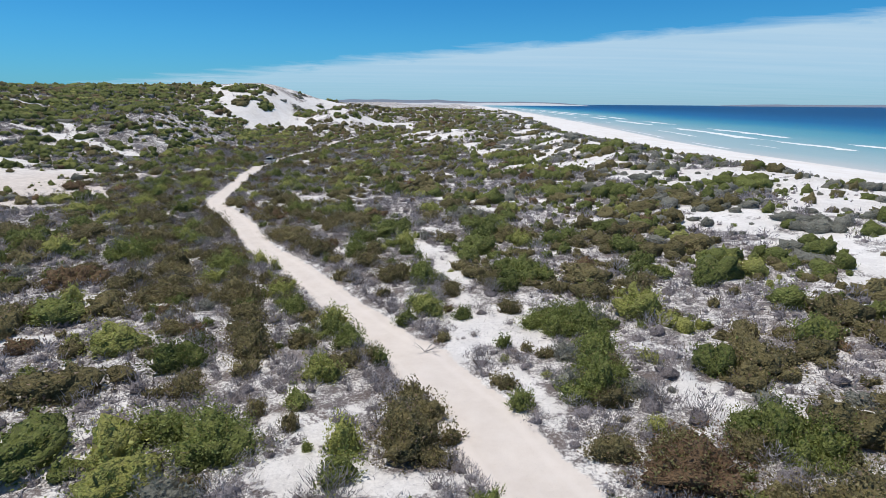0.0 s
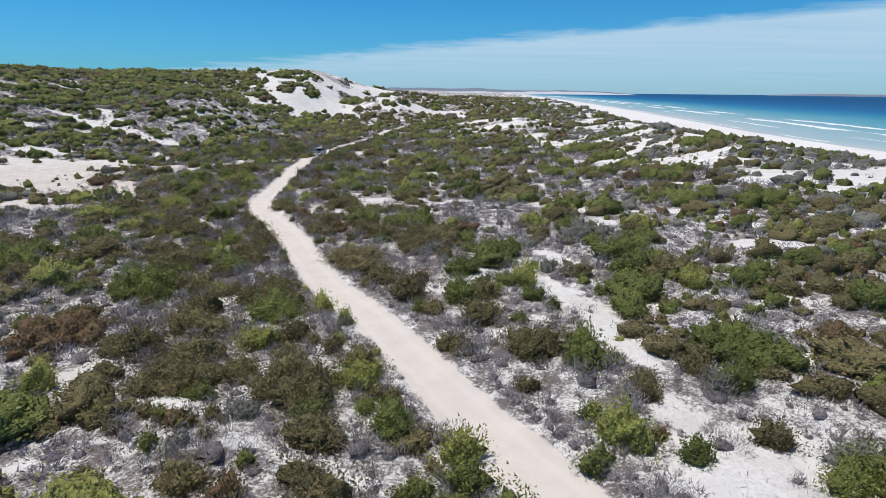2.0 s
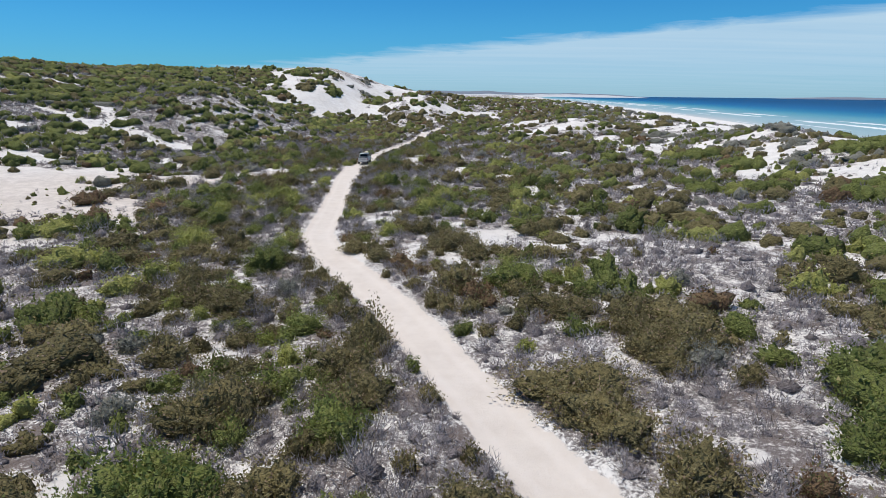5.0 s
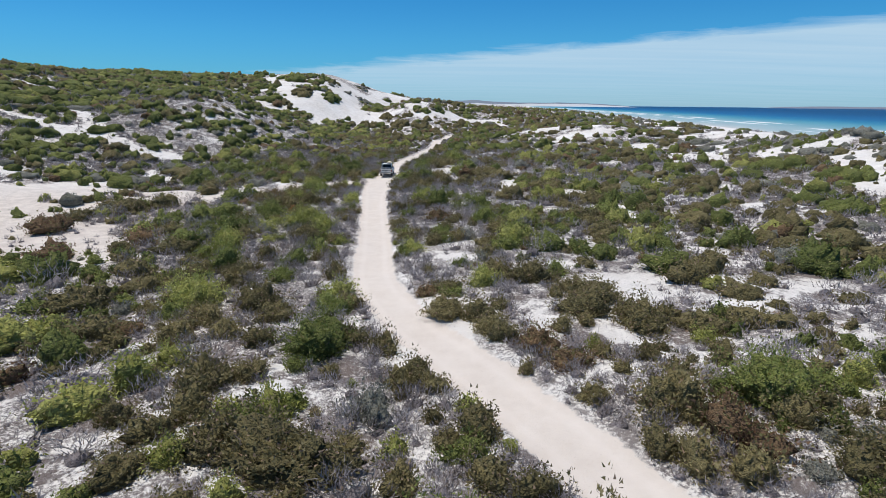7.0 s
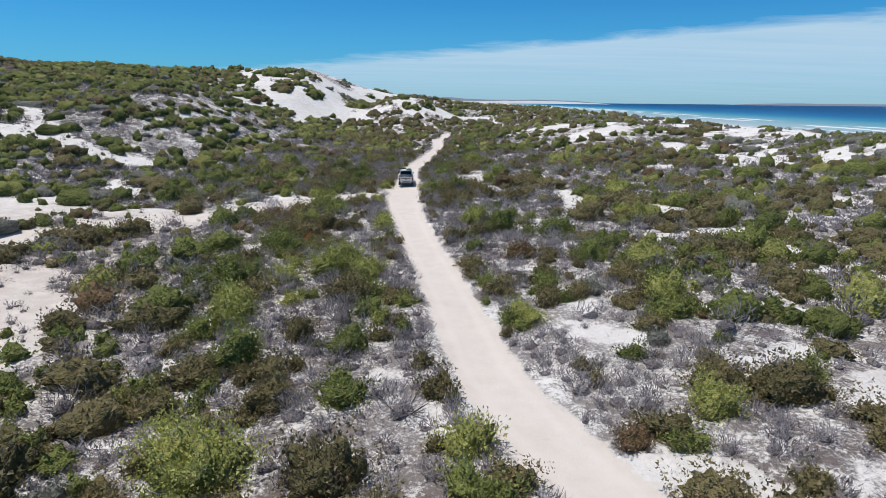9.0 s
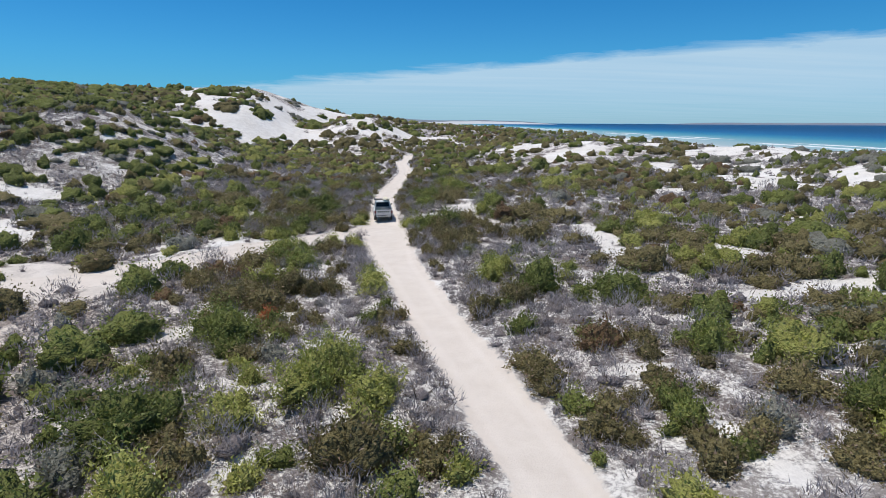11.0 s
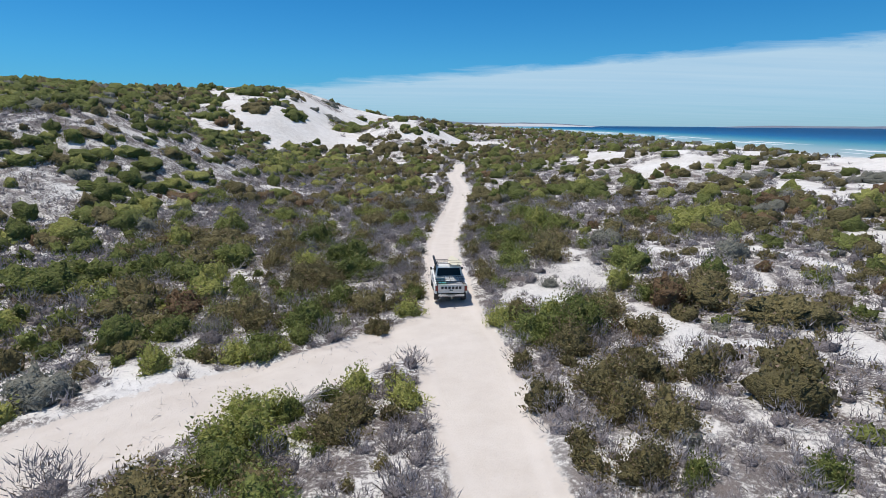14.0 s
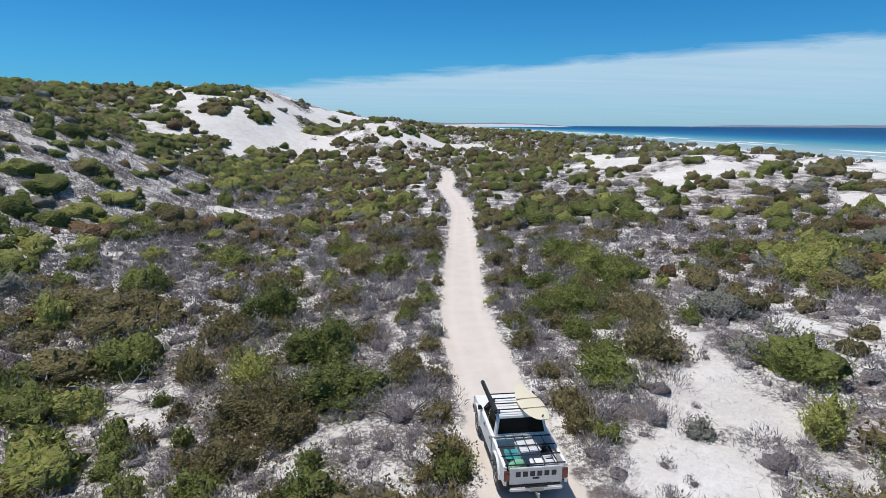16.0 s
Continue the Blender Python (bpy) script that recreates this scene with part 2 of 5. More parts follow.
TRACK = [(9.5, 2.0), (6.5, 9.5), (3.6, 17.0), (0.7, 24.6), (-4.0, 33.0), (-9.3, 41.8), (-12.4, 47.0), (-17.4, 54.5), (-21.8, 63.5), (-25.6, 70.5), (-29.5, 76.5), (-32.5, 83.5),
         (-34.0, 92.0), (-35.2, 99.0), (-37.7, 113.7), (-38.8, 124.0), (-39.4, 136.0), (-39.7, 148.0), (-38.7, 162.0), (-37.6, 175.0), (-36.4, 190.0), (-37.0, 211.0), (-35.5, 224.0), (-34.5, 245.0)]
BRANCH = [(-39.4, 130.2), (-41.6, 128.4), (-44.7, 125.5), (-47.8, 122.8), (-51.8, 118.8), (-57.1, 115.1), (-66.0, 108.5)]
SPUR = [(-38.5, 194.5), (-43.5, 199.0), (-49.0, 202.5), (-57.5, 210.5), (-66.0, 215.0)]
SEA_LEVEL = -3.0


def glide(points, n=12):
    p = np.array(points, float)
    p = np.vstack([2 * p[0] - p[1], p, 2 * p[-1] - p[-2]])
    out = []
    for i in range(1, len(p) - 2):
        for t in np.linspace(0, 1, n, endpoint=False):
            out.append(0.5 * (2 * p[i] + (p[i + 1] - p[i - 1]) * t + (2 * p[i - 1] - 5 * p[i] + 4 * p[i + 1] - p[i + 2]) * t * t + (3 * p[i] - p[i - 1] - 3 * p[i + 1] + p[i + 2]) * t ** 3))
    return np.array(out + [p[-2]])


def away(x, y, line, margin=12):
    """Distance from each point to a line of points, where it is near."""
    x, y = np.asarray(x, float), np.asarray(y, float)
    best = np.full(x.shape, 1e9)
    lo, hi = line.min(0) - margin, line.max(0) + margin
    ok = (x > lo[0]) & (x < hi[0]) & (y > lo[1]) & (y < hi[1])
    if ok.any():
        px, py, b = x[ok], y[ok], np.full(ok.sum(), 1e9)
        for (ax, ay), (bx, by) in zip(line[:-1], line[1:]):
            dx, dy = bx - ax, by - ay
            t = np.clip(((px - ax) * dx + (py - ay) * dy) / (dx * dx + dy * dy + 1e-9), 0, 1)
            b = np.minimum(b, np.hypot(px - ax - t * dx, py - ay - t * dy))
        best[ok] = b
    return best


TRACK_LINE, BRANCH_LINE, SPUR_LINE = glide(TRACK, 5), glide(BRANCH, 4), glide(SPUR, 4)

BARE_SAND_A = [
    (-5.3, 17, -4.8, 21.2, 0.9), (-1.5, 17.4, 1.5, 18.2, 1.2), (-3.5, 17.7, -0.7, 17.1, 1), (-5.9, 17.8, -3.1, 17.7, 1.3), (-14.1, 20.9, -13.7, 22.2, 0.7), (-14.3, 21.2, -13.4, 22.2, 0.8),
    (-6.8, 21.7, -4.6, 19.4, 0.7), (-4.3, 22.4, -2, 24.2, 0.8), (10.3, 23.4, 12.5, 22.3, 1.1), (10.5, 23.9, 13.2, 24.3, 0.7), (-3, 24.2, -2.1, 22.1, 0.8), (11.9, 25.5, 12, 21.2, 0.7),
    (3.8, 26.5, 5, 22.4, 0.7), (-10.2, 27, -8.7, 27, 0.9), (-9.7, 27, -8.6, 26.4, 0.6), (1.4, 30.6, 6.1, 31.5, 0.6), (-23.9, 30.9, -21.9, 32.4, 0.6), (0.8, 31, 5.8, 29.7, 0.9),
    (-25.2, 31.3, -22.8, 31.6, 0.9),
]
BARE_SAND_B = [
    (-10.3, 32.5, -8.8, 32.4, 0.6), (-15.2, 34, -13.3, 33.5, 0.6), (-21, 34.3, -17.3, 32.6, 0.8), (-0.4, 34.4, 0.5, 33, 0.6), (-19.2, 36.6, -17.8, 36.3, 0.4), (1.3, 37.3, 2.9, 33.3, 1),
    (-24.4, 37.7, -24, 41.6, 0.8), (2, 37.7, 3.1, 35.8, 0.8), (-25, 39, -24, 41.5, 0.9), (-13.3, 39.9, -12.5, 39.4, 0.5), (-25.5, 39.9, -24.4, 40.8, 0.6), (-19, 41.5, -17.9, 42.5, 0.6),
    (7.9, 41.7, 8.9, 41.2, 0.6), (1.2, 43.4, 2.1, 40.3, 0.9), (0.3, 43.6, 2.4, 40.5, 0.8), (-16.7, 44.4, -15.8, 46.7, 0.7), (-16.5, 46.1, -15.8, 47.1, 0.5), (-17.1, 46.3, -15.7, 46.8, 0.8),
    (-22.8, 48.2, -20.4, 49.8, 0.7),
]
BARE_SAND_C = [
    (1.1, 49.2, 1.2, 43.4, 0.9), (-0.8, 49.5, 1, 42, 0.8), (11.3, 49.8, 13.1, 48.8, 0.9), (28.9, 49.8, 34.5, 48.4, 1.5), (-8.7, 50.5, -6.3, 52.1, 0.7), (-9, 51.1, -6.4, 51.1, 0.9),
    (-1.7, 51.2, 1.1, 49.2, 1), (-0.9, 51.6, 2.2, 40.5, 0.9), (-1.3, 51.8, 0.2, 46.2, 0.8), (-31.5, 52, -29.6, 50.3, 0.6), (-1.9, 52.4, -0.5, 50.9, 1.4), (-37.7, 54.2, -37.2, 55.7, 0.9),
    (30.9, 54.5, 42.6, 66.6, 1.5), (-11, 54.6, -10.5, 54, 0.5), (-4, 54.8, -0.4, 58.7, 0.6), (-4.9, 56.1, -0.9, 51.6, 0.8), (-5.6, 56.8, -5.8, 51.4, 0.6), (29.8, 57.8, 33.5, 46.9, 1.8),
    (-28.4, 58.7, -26, 58.6, 0.9),
]
BARE_SAND_D = [
    (-30.8, 60, -30, 61.6, 0.9), (-1.4, 60.1, -0.2, 56.8, 0.8), (-1.5, 60.2, 0.2, 56.9, 1.1), (-31.5, 60.9, -28.2, 59.9, 0.6), (28.1, 61.9, 31.2, 57.2, 1.4), (8, 62.4, 10.2, 61, 0.7),
    (-14.3, 62.9, -11.4, 58.9, 0.6), (28.2, 65.3, 33.8, 61.2, 1.8), (-34.8, 66.2, -33.7, 65.4, 0.5), (-39.2, 67, -38.1, 67.7, 0.6), (-36, 68.4, -35.2, 67.2, 0.5), (-39.1, 69.8, -38.3, 68.9, 0.5),
    (-35, 70.4, -34, 71, 0.6), (-35.1, 72.3, -34.5, 72.2, 0.5), (-41.8, 74.1, -40.8, 74.9, 0.7), (-42, 74.2, -41.1, 74.9, 0.6), (-19.2, 74.5, -20.4, 72.7, 0.5), (-38.7, 74.7, -37.7, 75.1, 0.5),
    (-38.7, 74.7, -37.9, 75.2, 0.4),
]
BARE_SAND_E = [
    (11.4, 75.2, 13.7, 75.5, 1.2), (9, 75.3, 14.6, 75.8, 1), (-21, 75.6, -19.8, 74.9, 0.7), (-11.4, 75.7, -10, 76.3, 0.6), (-21.9, 75.8, -20.4, 77.9, 0.5), (7.9, 75.9, 13.9, 75.1, 0.9),
    (-24.2, 76.4, -24.6, 74.6, 0.6), (-24.2, 77.5, -23.6, 75.3, 0.9), (-24.5, 78.6, -22.9, 76.7, 0.5), (-13.8, 79.1, -8.9, 82.9, 0.7), (-20.5, 79.4, -21.5, 76.6, 0.6), (2.7, 79.8, 5.1, 75.6, 0.9),
    (-20.4, 79.9, -21.3, 77.3, 0.7), (-61.8, 80.6, -53.9, 78.8, 2), (-15.8, 81.7, -14.5, 79.9, 0.7), (-17.3, 81.8, -15.2, 81.4, 0.7), (33.8, 82.9, 41, 92.2, 1.8), (-63.5, 83.3, -56.3, 84.8, 2.2),
    (-19.5, 83.5, -17.2, 84.2, 1.5),
]
BARE_SAND_F = [
    (-19.2, 84.5, -15.8, 81.7, 0.8), (-20.4, 84.6, -16.8, 84, 1), (-20.6, 84.7, -16.1, 83.2, 0.6), (-19.1, 84.8, -18.4, 81, 1.1), (-19.1, 84.8, -16.5, 83.8, 0.8), (-14.7, 85, -11.2, 82.4, 0.9),
    (-51.8, 85, -50.7, 87.6, 1.4), (50.8, 85.4, 41.6, 58.2, 2.5), (50.8, 85.4, 43.3, 66.6, 2.6), (-23.9, 85.5, -20.9, 86.7, 0.8), (35.6, 85.5, 41.9, 92.2, 1.5), (-24.1, 85.5, -21.5, 85.9, 0.5),
    (-54.7, 86.1, -52.7, 86.6, 2.7), (-29.3, 88.7, -27.3, 87.7, 0.6), (-29.4, 89.8, -27.9, 89.3, 0.5), (-29.7, 90.3, -27.7, 88.6, 0.7), (16.2, 90.8, 19.6, 92.2, 1.3), (-58.7, 90.9, -55.4, 90.8, 4.5),
    (-22.8, 91.1, -17.2, 91.4, 0.8),
]
BARE_SAND_G = [
    (-11.8, 91.3, -9.7, 90, 0.8), (-18.8, 91.3, -17.6, 91.4, 0.7), (-27.9, 92.3, -28.1, 91.1, 0.7), (-45.2, 93, -43.3, 93.7, 0.5), (-44.8, 93.1, -43.6, 93.7, 0.6), (-73.8, 94.4, -53.3, 88.5, 2.5),
    (-59.3, 97.5, -51.8, 90.8, 1.5), (-76.5, 97.8, -59.2, 96.1, 3.1), (-30.9, 98.3, -28.8, 98, 0.6), (-66.4, 100, -60.8, 96.8, 3.6), (-45.5, 101.2, -44, 100.4, 0.5), (-68.5, 103.7, -63.6, 105.6, 1.8),
    (-48.4, 104.3, -47.3, 104.8, 0.5), (-26.3, 104.4, -24.9, 104, 0.7), (-26.4, 104.9, -24.7, 103.6, 0.8), (-38.2, 104.9, -37.2, 105.6, 0.4), (-48.8, 105.1, -47, 104, 0.6), (-48.5, 105.3, -47.2, 106.2, 0.8),
    (-13, 105.6, -13.7, 97.3, 1.1),
]
BARE_SAND_H = [
    (-1.1, 106.6, 0.9, 106.3, 1.5), (-45.8, 106.7, -44.7, 105.8, 0.7), (-81.2, 106.9, -72, 102.3, 7), (-19.9, 107.1, -11.8, 107.8, 0.9), (-38.6, 107.2, -38.3, 106.3, 0.5), (1.9, 107.3, 3.5, 105, 1.2),
    (-47.3, 107.4, -43.9, 107.1, 0.9), (-84.9, 107.6, -72.5, 113.8, 3), (-15.4, 107.8, -12.4, 107, 1), (-75.9, 108.2, -59.7, 91.6, 4), (-27.2, 108.6, -27, 108.4, 0.6), (24.8, 108.8, 30.1, 109.3, 2),
    (-16.6, 109.1, -14.2, 107.9, 1), (-47.8, 109.2, -47.8, 107.9, 0.7), (21, 109.3, 32.2, 105.5, 3), (-27.9, 111.1, -27.7, 108.2, 0.8), (-47, 111.1, -46, 110.1, 0.4), (-29.7, 111.5, -28.5, 111.9, 0.5),
    (-29.4, 111.8, -28.5, 112.1, 0.5),
]
BARE_SAND_I = [
    (-27.6, 111.9, -28.1, 110.3, 0.6), (-89, 112.3, -75.3, 117.1, 2.7), (-46.7, 112.8, -45.6, 111.8, 0.5), (-47.5, 112.9, -46.1, 112.6, 0.4), (-18.5, 113, -17.1, 112.7, 0.8), (-76.6, 113.8, -70.2, 119.9, 2.2),
    (24.8, 114.2, 30.4, 106.4, 2), (-61.8, 114.6, -57.2, 113.2, 0.9), (-43.8, 114.9, -42.9, 115.5, 0.5), (16.6, 115.1, 20.9, 120.6, 2), (-79.1, 115.3, -70.7, 116, 3), (-43.6, 115.3, -42.3, 115.8, 0.4),
    (-63.3, 117.1, -59.5, 114.1, 2), (-23.4, 117.5, -24.1, 114.5, 0.9), (-75, 117.8, -57.2, 110.3, 1.2), (-78.4, 118.7, -72.1, 126.1, 2), (-23.4, 119.7, -22.7, 117.2, 0.9), (-76.4, 119.7, -60.4, 116.6, 1.6),
    (-23, 120.6, -23.7, 115.7, 0.7),
]
BARE_SAND_J = [
    (-26.9, 120.8, -25.5, 121.3, 0.6), (-75.9, 120.9, -68.9, 124.3, 1.4), (-67.1, 121.1, -58.4, 116.2, 1.1), (-56.9, 121.1, -49.6, 121.9, 0.6), (9.4, 122, 11.6, 122, 2), (-92.4, 122.6, -86.8, 124.6, 2.7),
    (-51.7, 122.9, -48.3, 123.2, 1.2), (-58.3, 124.4, -46.4, 124.4, 0.8), (17.6, 124.7, 29.2, 130.9, 2.5), (-50.1, 125.3, -48.7, 124.5, 0.7), (-34.5, 125.3, -33.8, 124.9, 0.5), (-22.2, 125.3, -23.4, 117.5, 1),
    (-22.8, 125.6, -23, 120.6, 0.8), (-23.1, 125.8, -23.4, 116.3, 1), (-22.4, 126.9, -22.2, 119.5, 1), (-30.4, 126.9, -30.5, 124.9, 0.8), (-53.8, 128.7, -53, 129.4, 0.5), (-28.6, 129, -29.5, 126.4, 0.9),
    (-29.4, 129.1, -29.8, 126.3, 1),
]
BARE_SAND_K = [
    (-28.9, 129.6, -28, 127.1, 0.8), (38.2, 130.2, 49.3, 119.8, 2.5), (-30.5, 130.9, -29.3, 127.6, 0.7), (-15.1, 131.2, -10.6, 131.5, 1), (-30.9, 132, -29.2, 129.6, 0.9), (-29.9, 132.3, -28.6, 129, 0.9),
    (-48.1, 132.5, -46.9, 133.5, 0.4), (-34.7, 132.6, -29.9, 132.3, 0.8), (-30.6, 133.7, -28.9, 129.6, 0.9), (-35.7, 134.2, -31.4, 138.7, 0.8), (-35.9, 134.4, -35.4, 133.6, 1.1), (-35.1, 134.4, -33.2, 134.2, 0.7),
    (-35.6, 134.5, -33.6, 133.3, 0.8), (-46.2, 135, -45.1, 135.5, 0.4), (-48.2, 135.2, -47.2, 134.3, 0.5), (-35.5, 135.3, -29.4, 134, 1), (-34.9, 135.4, -33.4, 133.9, 1.4), (-46.7, 135.5, -45.3, 135, 0.6),
    (-44.7, 135.6, -45.2, 134.5, 0.8),
]
BARE_SAND_L = [
    (-31, 136.5, -30.3, 132.7, 0.6), (-45.6, 136.9, -44.6, 137.9, 0.6), (-32.3, 137.4, -30.8, 135.7, 0.8), (-33, 138.4, -30.3, 136.9, 1.3), (-31.5, 138.5, -29.9, 135.6, 0.8), (-31.4, 138.7, -30.3, 144, 0.7),
    (-31.7, 138.8, -30.4, 134.1, 0.9), (-31.7, 138.8, -30.3, 136.6, 0.8), (-32, 139.3, -30.5, 136.3, 1.2), (-52.3, 139.5, -51, 138.7, 0.8), (-53.3, 139.6, -51.9, 140.9, 0.7), (-19.8, 139.7, -21.5, 135.4, 0.8),
    (-52.6, 140.5, -51.1, 139.3, 0.6), (-53.2, 141.2, -51.4, 140.5, 0.6), (-23.7, 141.9, -18.5, 145.3, 0.8), (-22.7, 142, -22.8, 138.7, 0.8), (-23.7, 142.1, -22.4, 139.1, 0.5), (-23.7, 142.3, -21.9, 139.7, 1),
    (-23.1, 142.9, -22.9, 138.3, 0.8),
]
BARE_SAND_M = [
    (-32.2, 143.4, -29.2, 144.3, 0.8), (-42.7, 143.6, -41.6, 141.8, 0.6), (-42.6, 143.6, -41.3, 143.3, 0.5), (-42.4, 143.8, -41.1, 143, 0.5), (-23.4, 144.3, -23, 134.8, 0.9), (-32.5, 144.3, -31.4, 142.2, 0.8),
    (-30.1, 145, -30.9, 140.6, 0.9), (-16.4, 145.6, -14.4, 138.5, 1.1), (-81.9, 146.8, -75.9, 145.9, 2.2), (-86.8, 147.1, -78.1, 145.5, 2.7), (-96.4, 148.1, -81.4, 145.8, 2.2), (-96.4, 151, -89.8, 149.2, 2.2),
    (-48.5, 151.8, -47.7, 150.6, 0.6), (-108.7, 153.2, -96.4, 148.1, 1.8), (-52.2, 155.1, -49.1, 155, 0.8), (8.7, 156.3, 12.8, 148.3, 2.2), (8.8, 157.3, 10, 151.2, 2.5), (-65.4, 161.8, -64.2, 162.3, 0.8),
    (-65, 161.9, -62.2, 163.4, 0.6),
]
BARE_SAND_N = [
    (-102.9, 162.6, -93.6, 152.9, 2.2), (-32.1, 164.3, -30.8, 163.9, 0.6), (-80.8, 166.2, -79, 171.4, 0.8), (-111.5, 167.8, -108.7, 168.4, 1.8), (8, 173.8, 10.3, 146.6, 2), (9.4, 175.1, 15.5, 174.2, 2),
    (-80.5, 177.2, -78.4, 177.6, 0.8), (-77.9, 177.7, -75.5, 179.6, 0.8), (-124, 182.4, -121.4, 187.6, 1.4), (10.6, 184.4, 7.4, 177.5, 3), (-5.6, 202.5, -2, 202.1, 2), (0.2, 204.6, 4.1, 207.2, 2.7),
    (-4.6, 205.3, -5.3, 198.3, 2.7), (15.1, 206.1, 26.9, 219, 1.8), (-2.8, 207.7, 6.2, 206.2, 3), (-0.5, 208.7, 0.5, 205.2, 2.7), (-78.7, 210.6, -86.5, 241.4, 2.2), (13.1, 212, 39.3, 248.7, 1.8),
    (31.3, 213.9, 24.9, 198.4, 2.2),
]
BARE_SAND_O = [
    (-12.1, 224.5, -8.4, 223.1, 1.8), (-97.1, 243.7, -95.3, 259.6, 3), (-111.5, 248.4, -99.3, 233.9, 3), (-104.1, 263, -99.2, 257, 3), (-87.5, 267.5, -81.1, 268.7, 3.8), (-98, 271.4, -88.8, 272.4, 4.5),
    (-91.5, 272.5, -80.2, 277.3, 6), (8.2, 278.6, -5.8, 221.8, 4.5), (-70.5, 280.2, -63.4, 283.3, 4.5), (-76.5, 280.6, -62.5, 289.5, 7.5), (-47.9, 284.6, -36.5, 294.5, 4.5), (2.4, 286, 10.8, 291.9, 4.5),
    (-36.5, 294.5, -20.6, 333.5, 6), (-110.4, 306.6, -99.4, 309.2, 6), (-26.9, 307.4, -20.3, 301.7, 3.8), (-91.6, 319.2, -85.7, 346.1, 6), (-104.5, 326.9, -91.6, 327.4, 6), (-16.2, 336, -16, 295, 3),
    (-127.9, 341.6, -107.2, 304.6, 4.5),
]
BARE_SAND_P = [
    (-81.5, 345.4, -67.8, 354.4, 9), (-91.7, 366.7, -85.1, 360.9, 3), (-69.1, 366.8, -49.8, 293.6, 4.5), (-80, 368, -72, 392, 6), (-70, 375, -62, 395, 6), (-375, 817.3, -322.2, 839.5, 7.5),
]
SEAWARD_SAND = [
    (9, 170.3, 13.6, 149.5, 2), (26.5, 137.8, 15.7, 114.5, 3), (-4.8, 206.2, 5.1, 205.6, 2), (11.6, 122.3, 9.9, 115.8, 1.5), (-0.1, 106.1, 2.3, 102.4, 1.2),
    (-6.7, 198.2, 4.5, 206.9, 2), (8.8, 156.4, 10.8, 145.5, 2.4), (23.3, 154.1, 17.5, 143.1, 2), (7.9, 177.3, 14.3, 175.8, 1.6), (-3.2, 260, 14.6, 283.3, 3),
    (-5.1, 202.3, 4.3, 207.7, 2.4), (-60.8, 204.3, -50.7, 220.1, 1.1), (-49.1, 210.3, -39.8, 200.9, 0.8),
]
BARE_SAND = BARE_SAND_A + BARE_SAND_B + BARE_SAND_C + BARE_SAND_D + BARE_SAND_E + BARE_SAND_F + BARE_SAND_G + BARE_SAND_H + BARE_SAND_I + BARE_SAND_J + BARE_SAND_K + BARE_SAND_L + BARE_SAND_M + BARE_SAND_N + BARE_SAND_O + BARE_SAND_P + SEAWARD_SAND
MARKED_SHRUBS_A = [
    (-10.8, 17.1, 1.7, 3), (9, 17.4, 2.2, 5), (6.5, 19, 1.2, 2), (-12.4, 19.4, 1.5, 3), (13, 19.4, 2.5, 1), (-3.6, 19.6, 1, 3),
    (-8.6, 19.6, 2.1, 1), (-15.7, 19.8, 2.2, 1), (15.9, 19.8, 2, 2), (-1.2, 20.1, 1.7, 2), (0.5, 20.4, 0.6, 2), (-11.1, 20.8, 1.4, 1),
    (10.8, 21.2, 1.4, 4), (4.1, 21.6, 0.8, 4), (7.4, 24.2, 2.5, 1), (-11.7, 24.3, 1.2, 2), (-17.5, 24.4, 2, 2), (-5.7, 25.8, 1.2, 3),
    (15.8, 26.1, 2.7, 2), (2.2, 27.4, 1.1, 4), (3.6, 29.4, 0.6, 1), (-17.6, 29.5, 1.9, 3), (-7.5, 29.9, 1, 2), (-5.1, 30.1, 1.3, 1),
]
MARKED_SHRUBS_B = [
    (-10.7, 30.3, 1.4, 2), (14.3, 31.2, 0.9, 3), (-15.5, 31.3, 1, 2), (-11.7, 32.1, 1.1, 2), (23.8, 32.3, 2.2, 2), (7.7, 32.6, 3, 1),
    (-6.7, 34.2, 1, 3), (12.6, 34.2, 2, 3), (1.6, 34.2, 0.8, 1), (-12, 34.5, 1.4, 2), (-24.5, 34.8, 2.3, 1), (4.7, 35.3, 1, 2),
    (-9.4, 35.5, 1.2, 1), (-22.3, 36.5, 1.8, 2), (-0.2, 37, 1.5, 4), (0.8, 38.2, 1.1, 2), (-18.9, 38.7, 1.7, 2), (-11.2, 39, 1.3, 3),
    (-23.2, 39.2, 1.1, 2), (-14.4, 40.5, 1.3, 4), (-11.5, 40.6, 1.2, 2), (-19.8, 40.7, 1.6, 2), (10.8, 41, 2.3, 2), (-1.2, 41, 1.6, 1),
]
MARKED_SHRUBS_C = [
    (20.8, 41.1, 2.2, 1), (-6, 41.4, 1.3, 4), (-22.8, 41.8, 1.5, 2), (6.6, 42.1, 2.7, 1), (-3.4, 42.4, 1.7, 2), (-17.4, 42.9, 1.2, 3),
    (-28.2, 43.4, 3, 5), (-7.2, 43.8, 1.4, 4), (1.9, 44.1, 1.1, 2), (-13.9, 44.6, 1.3, 4), (-21.4, 44.7, 1.9, 2), (23.1, 44.8, 1.8, 1),
    (-13.5, 45.8, 0.7, 3), (-6, 46.3, 1.6, 2), (-22.2, 46.8, 1.6, 2), (-18, 47.1, 2, 1), (-15.4, 48.1, 1, 3), (6.4, 48.2, 1, 2),
    (-7.2, 48.9, 1.4, 1), (-2.8, 49.5, 0.9, 1), (-5.7, 49.6, 1.3, 2), (-10.6, 50, 1.5, 2), (3.8, 50.6, 2.2, 1), (-28.2, 50.8, 2.6, 1),
]
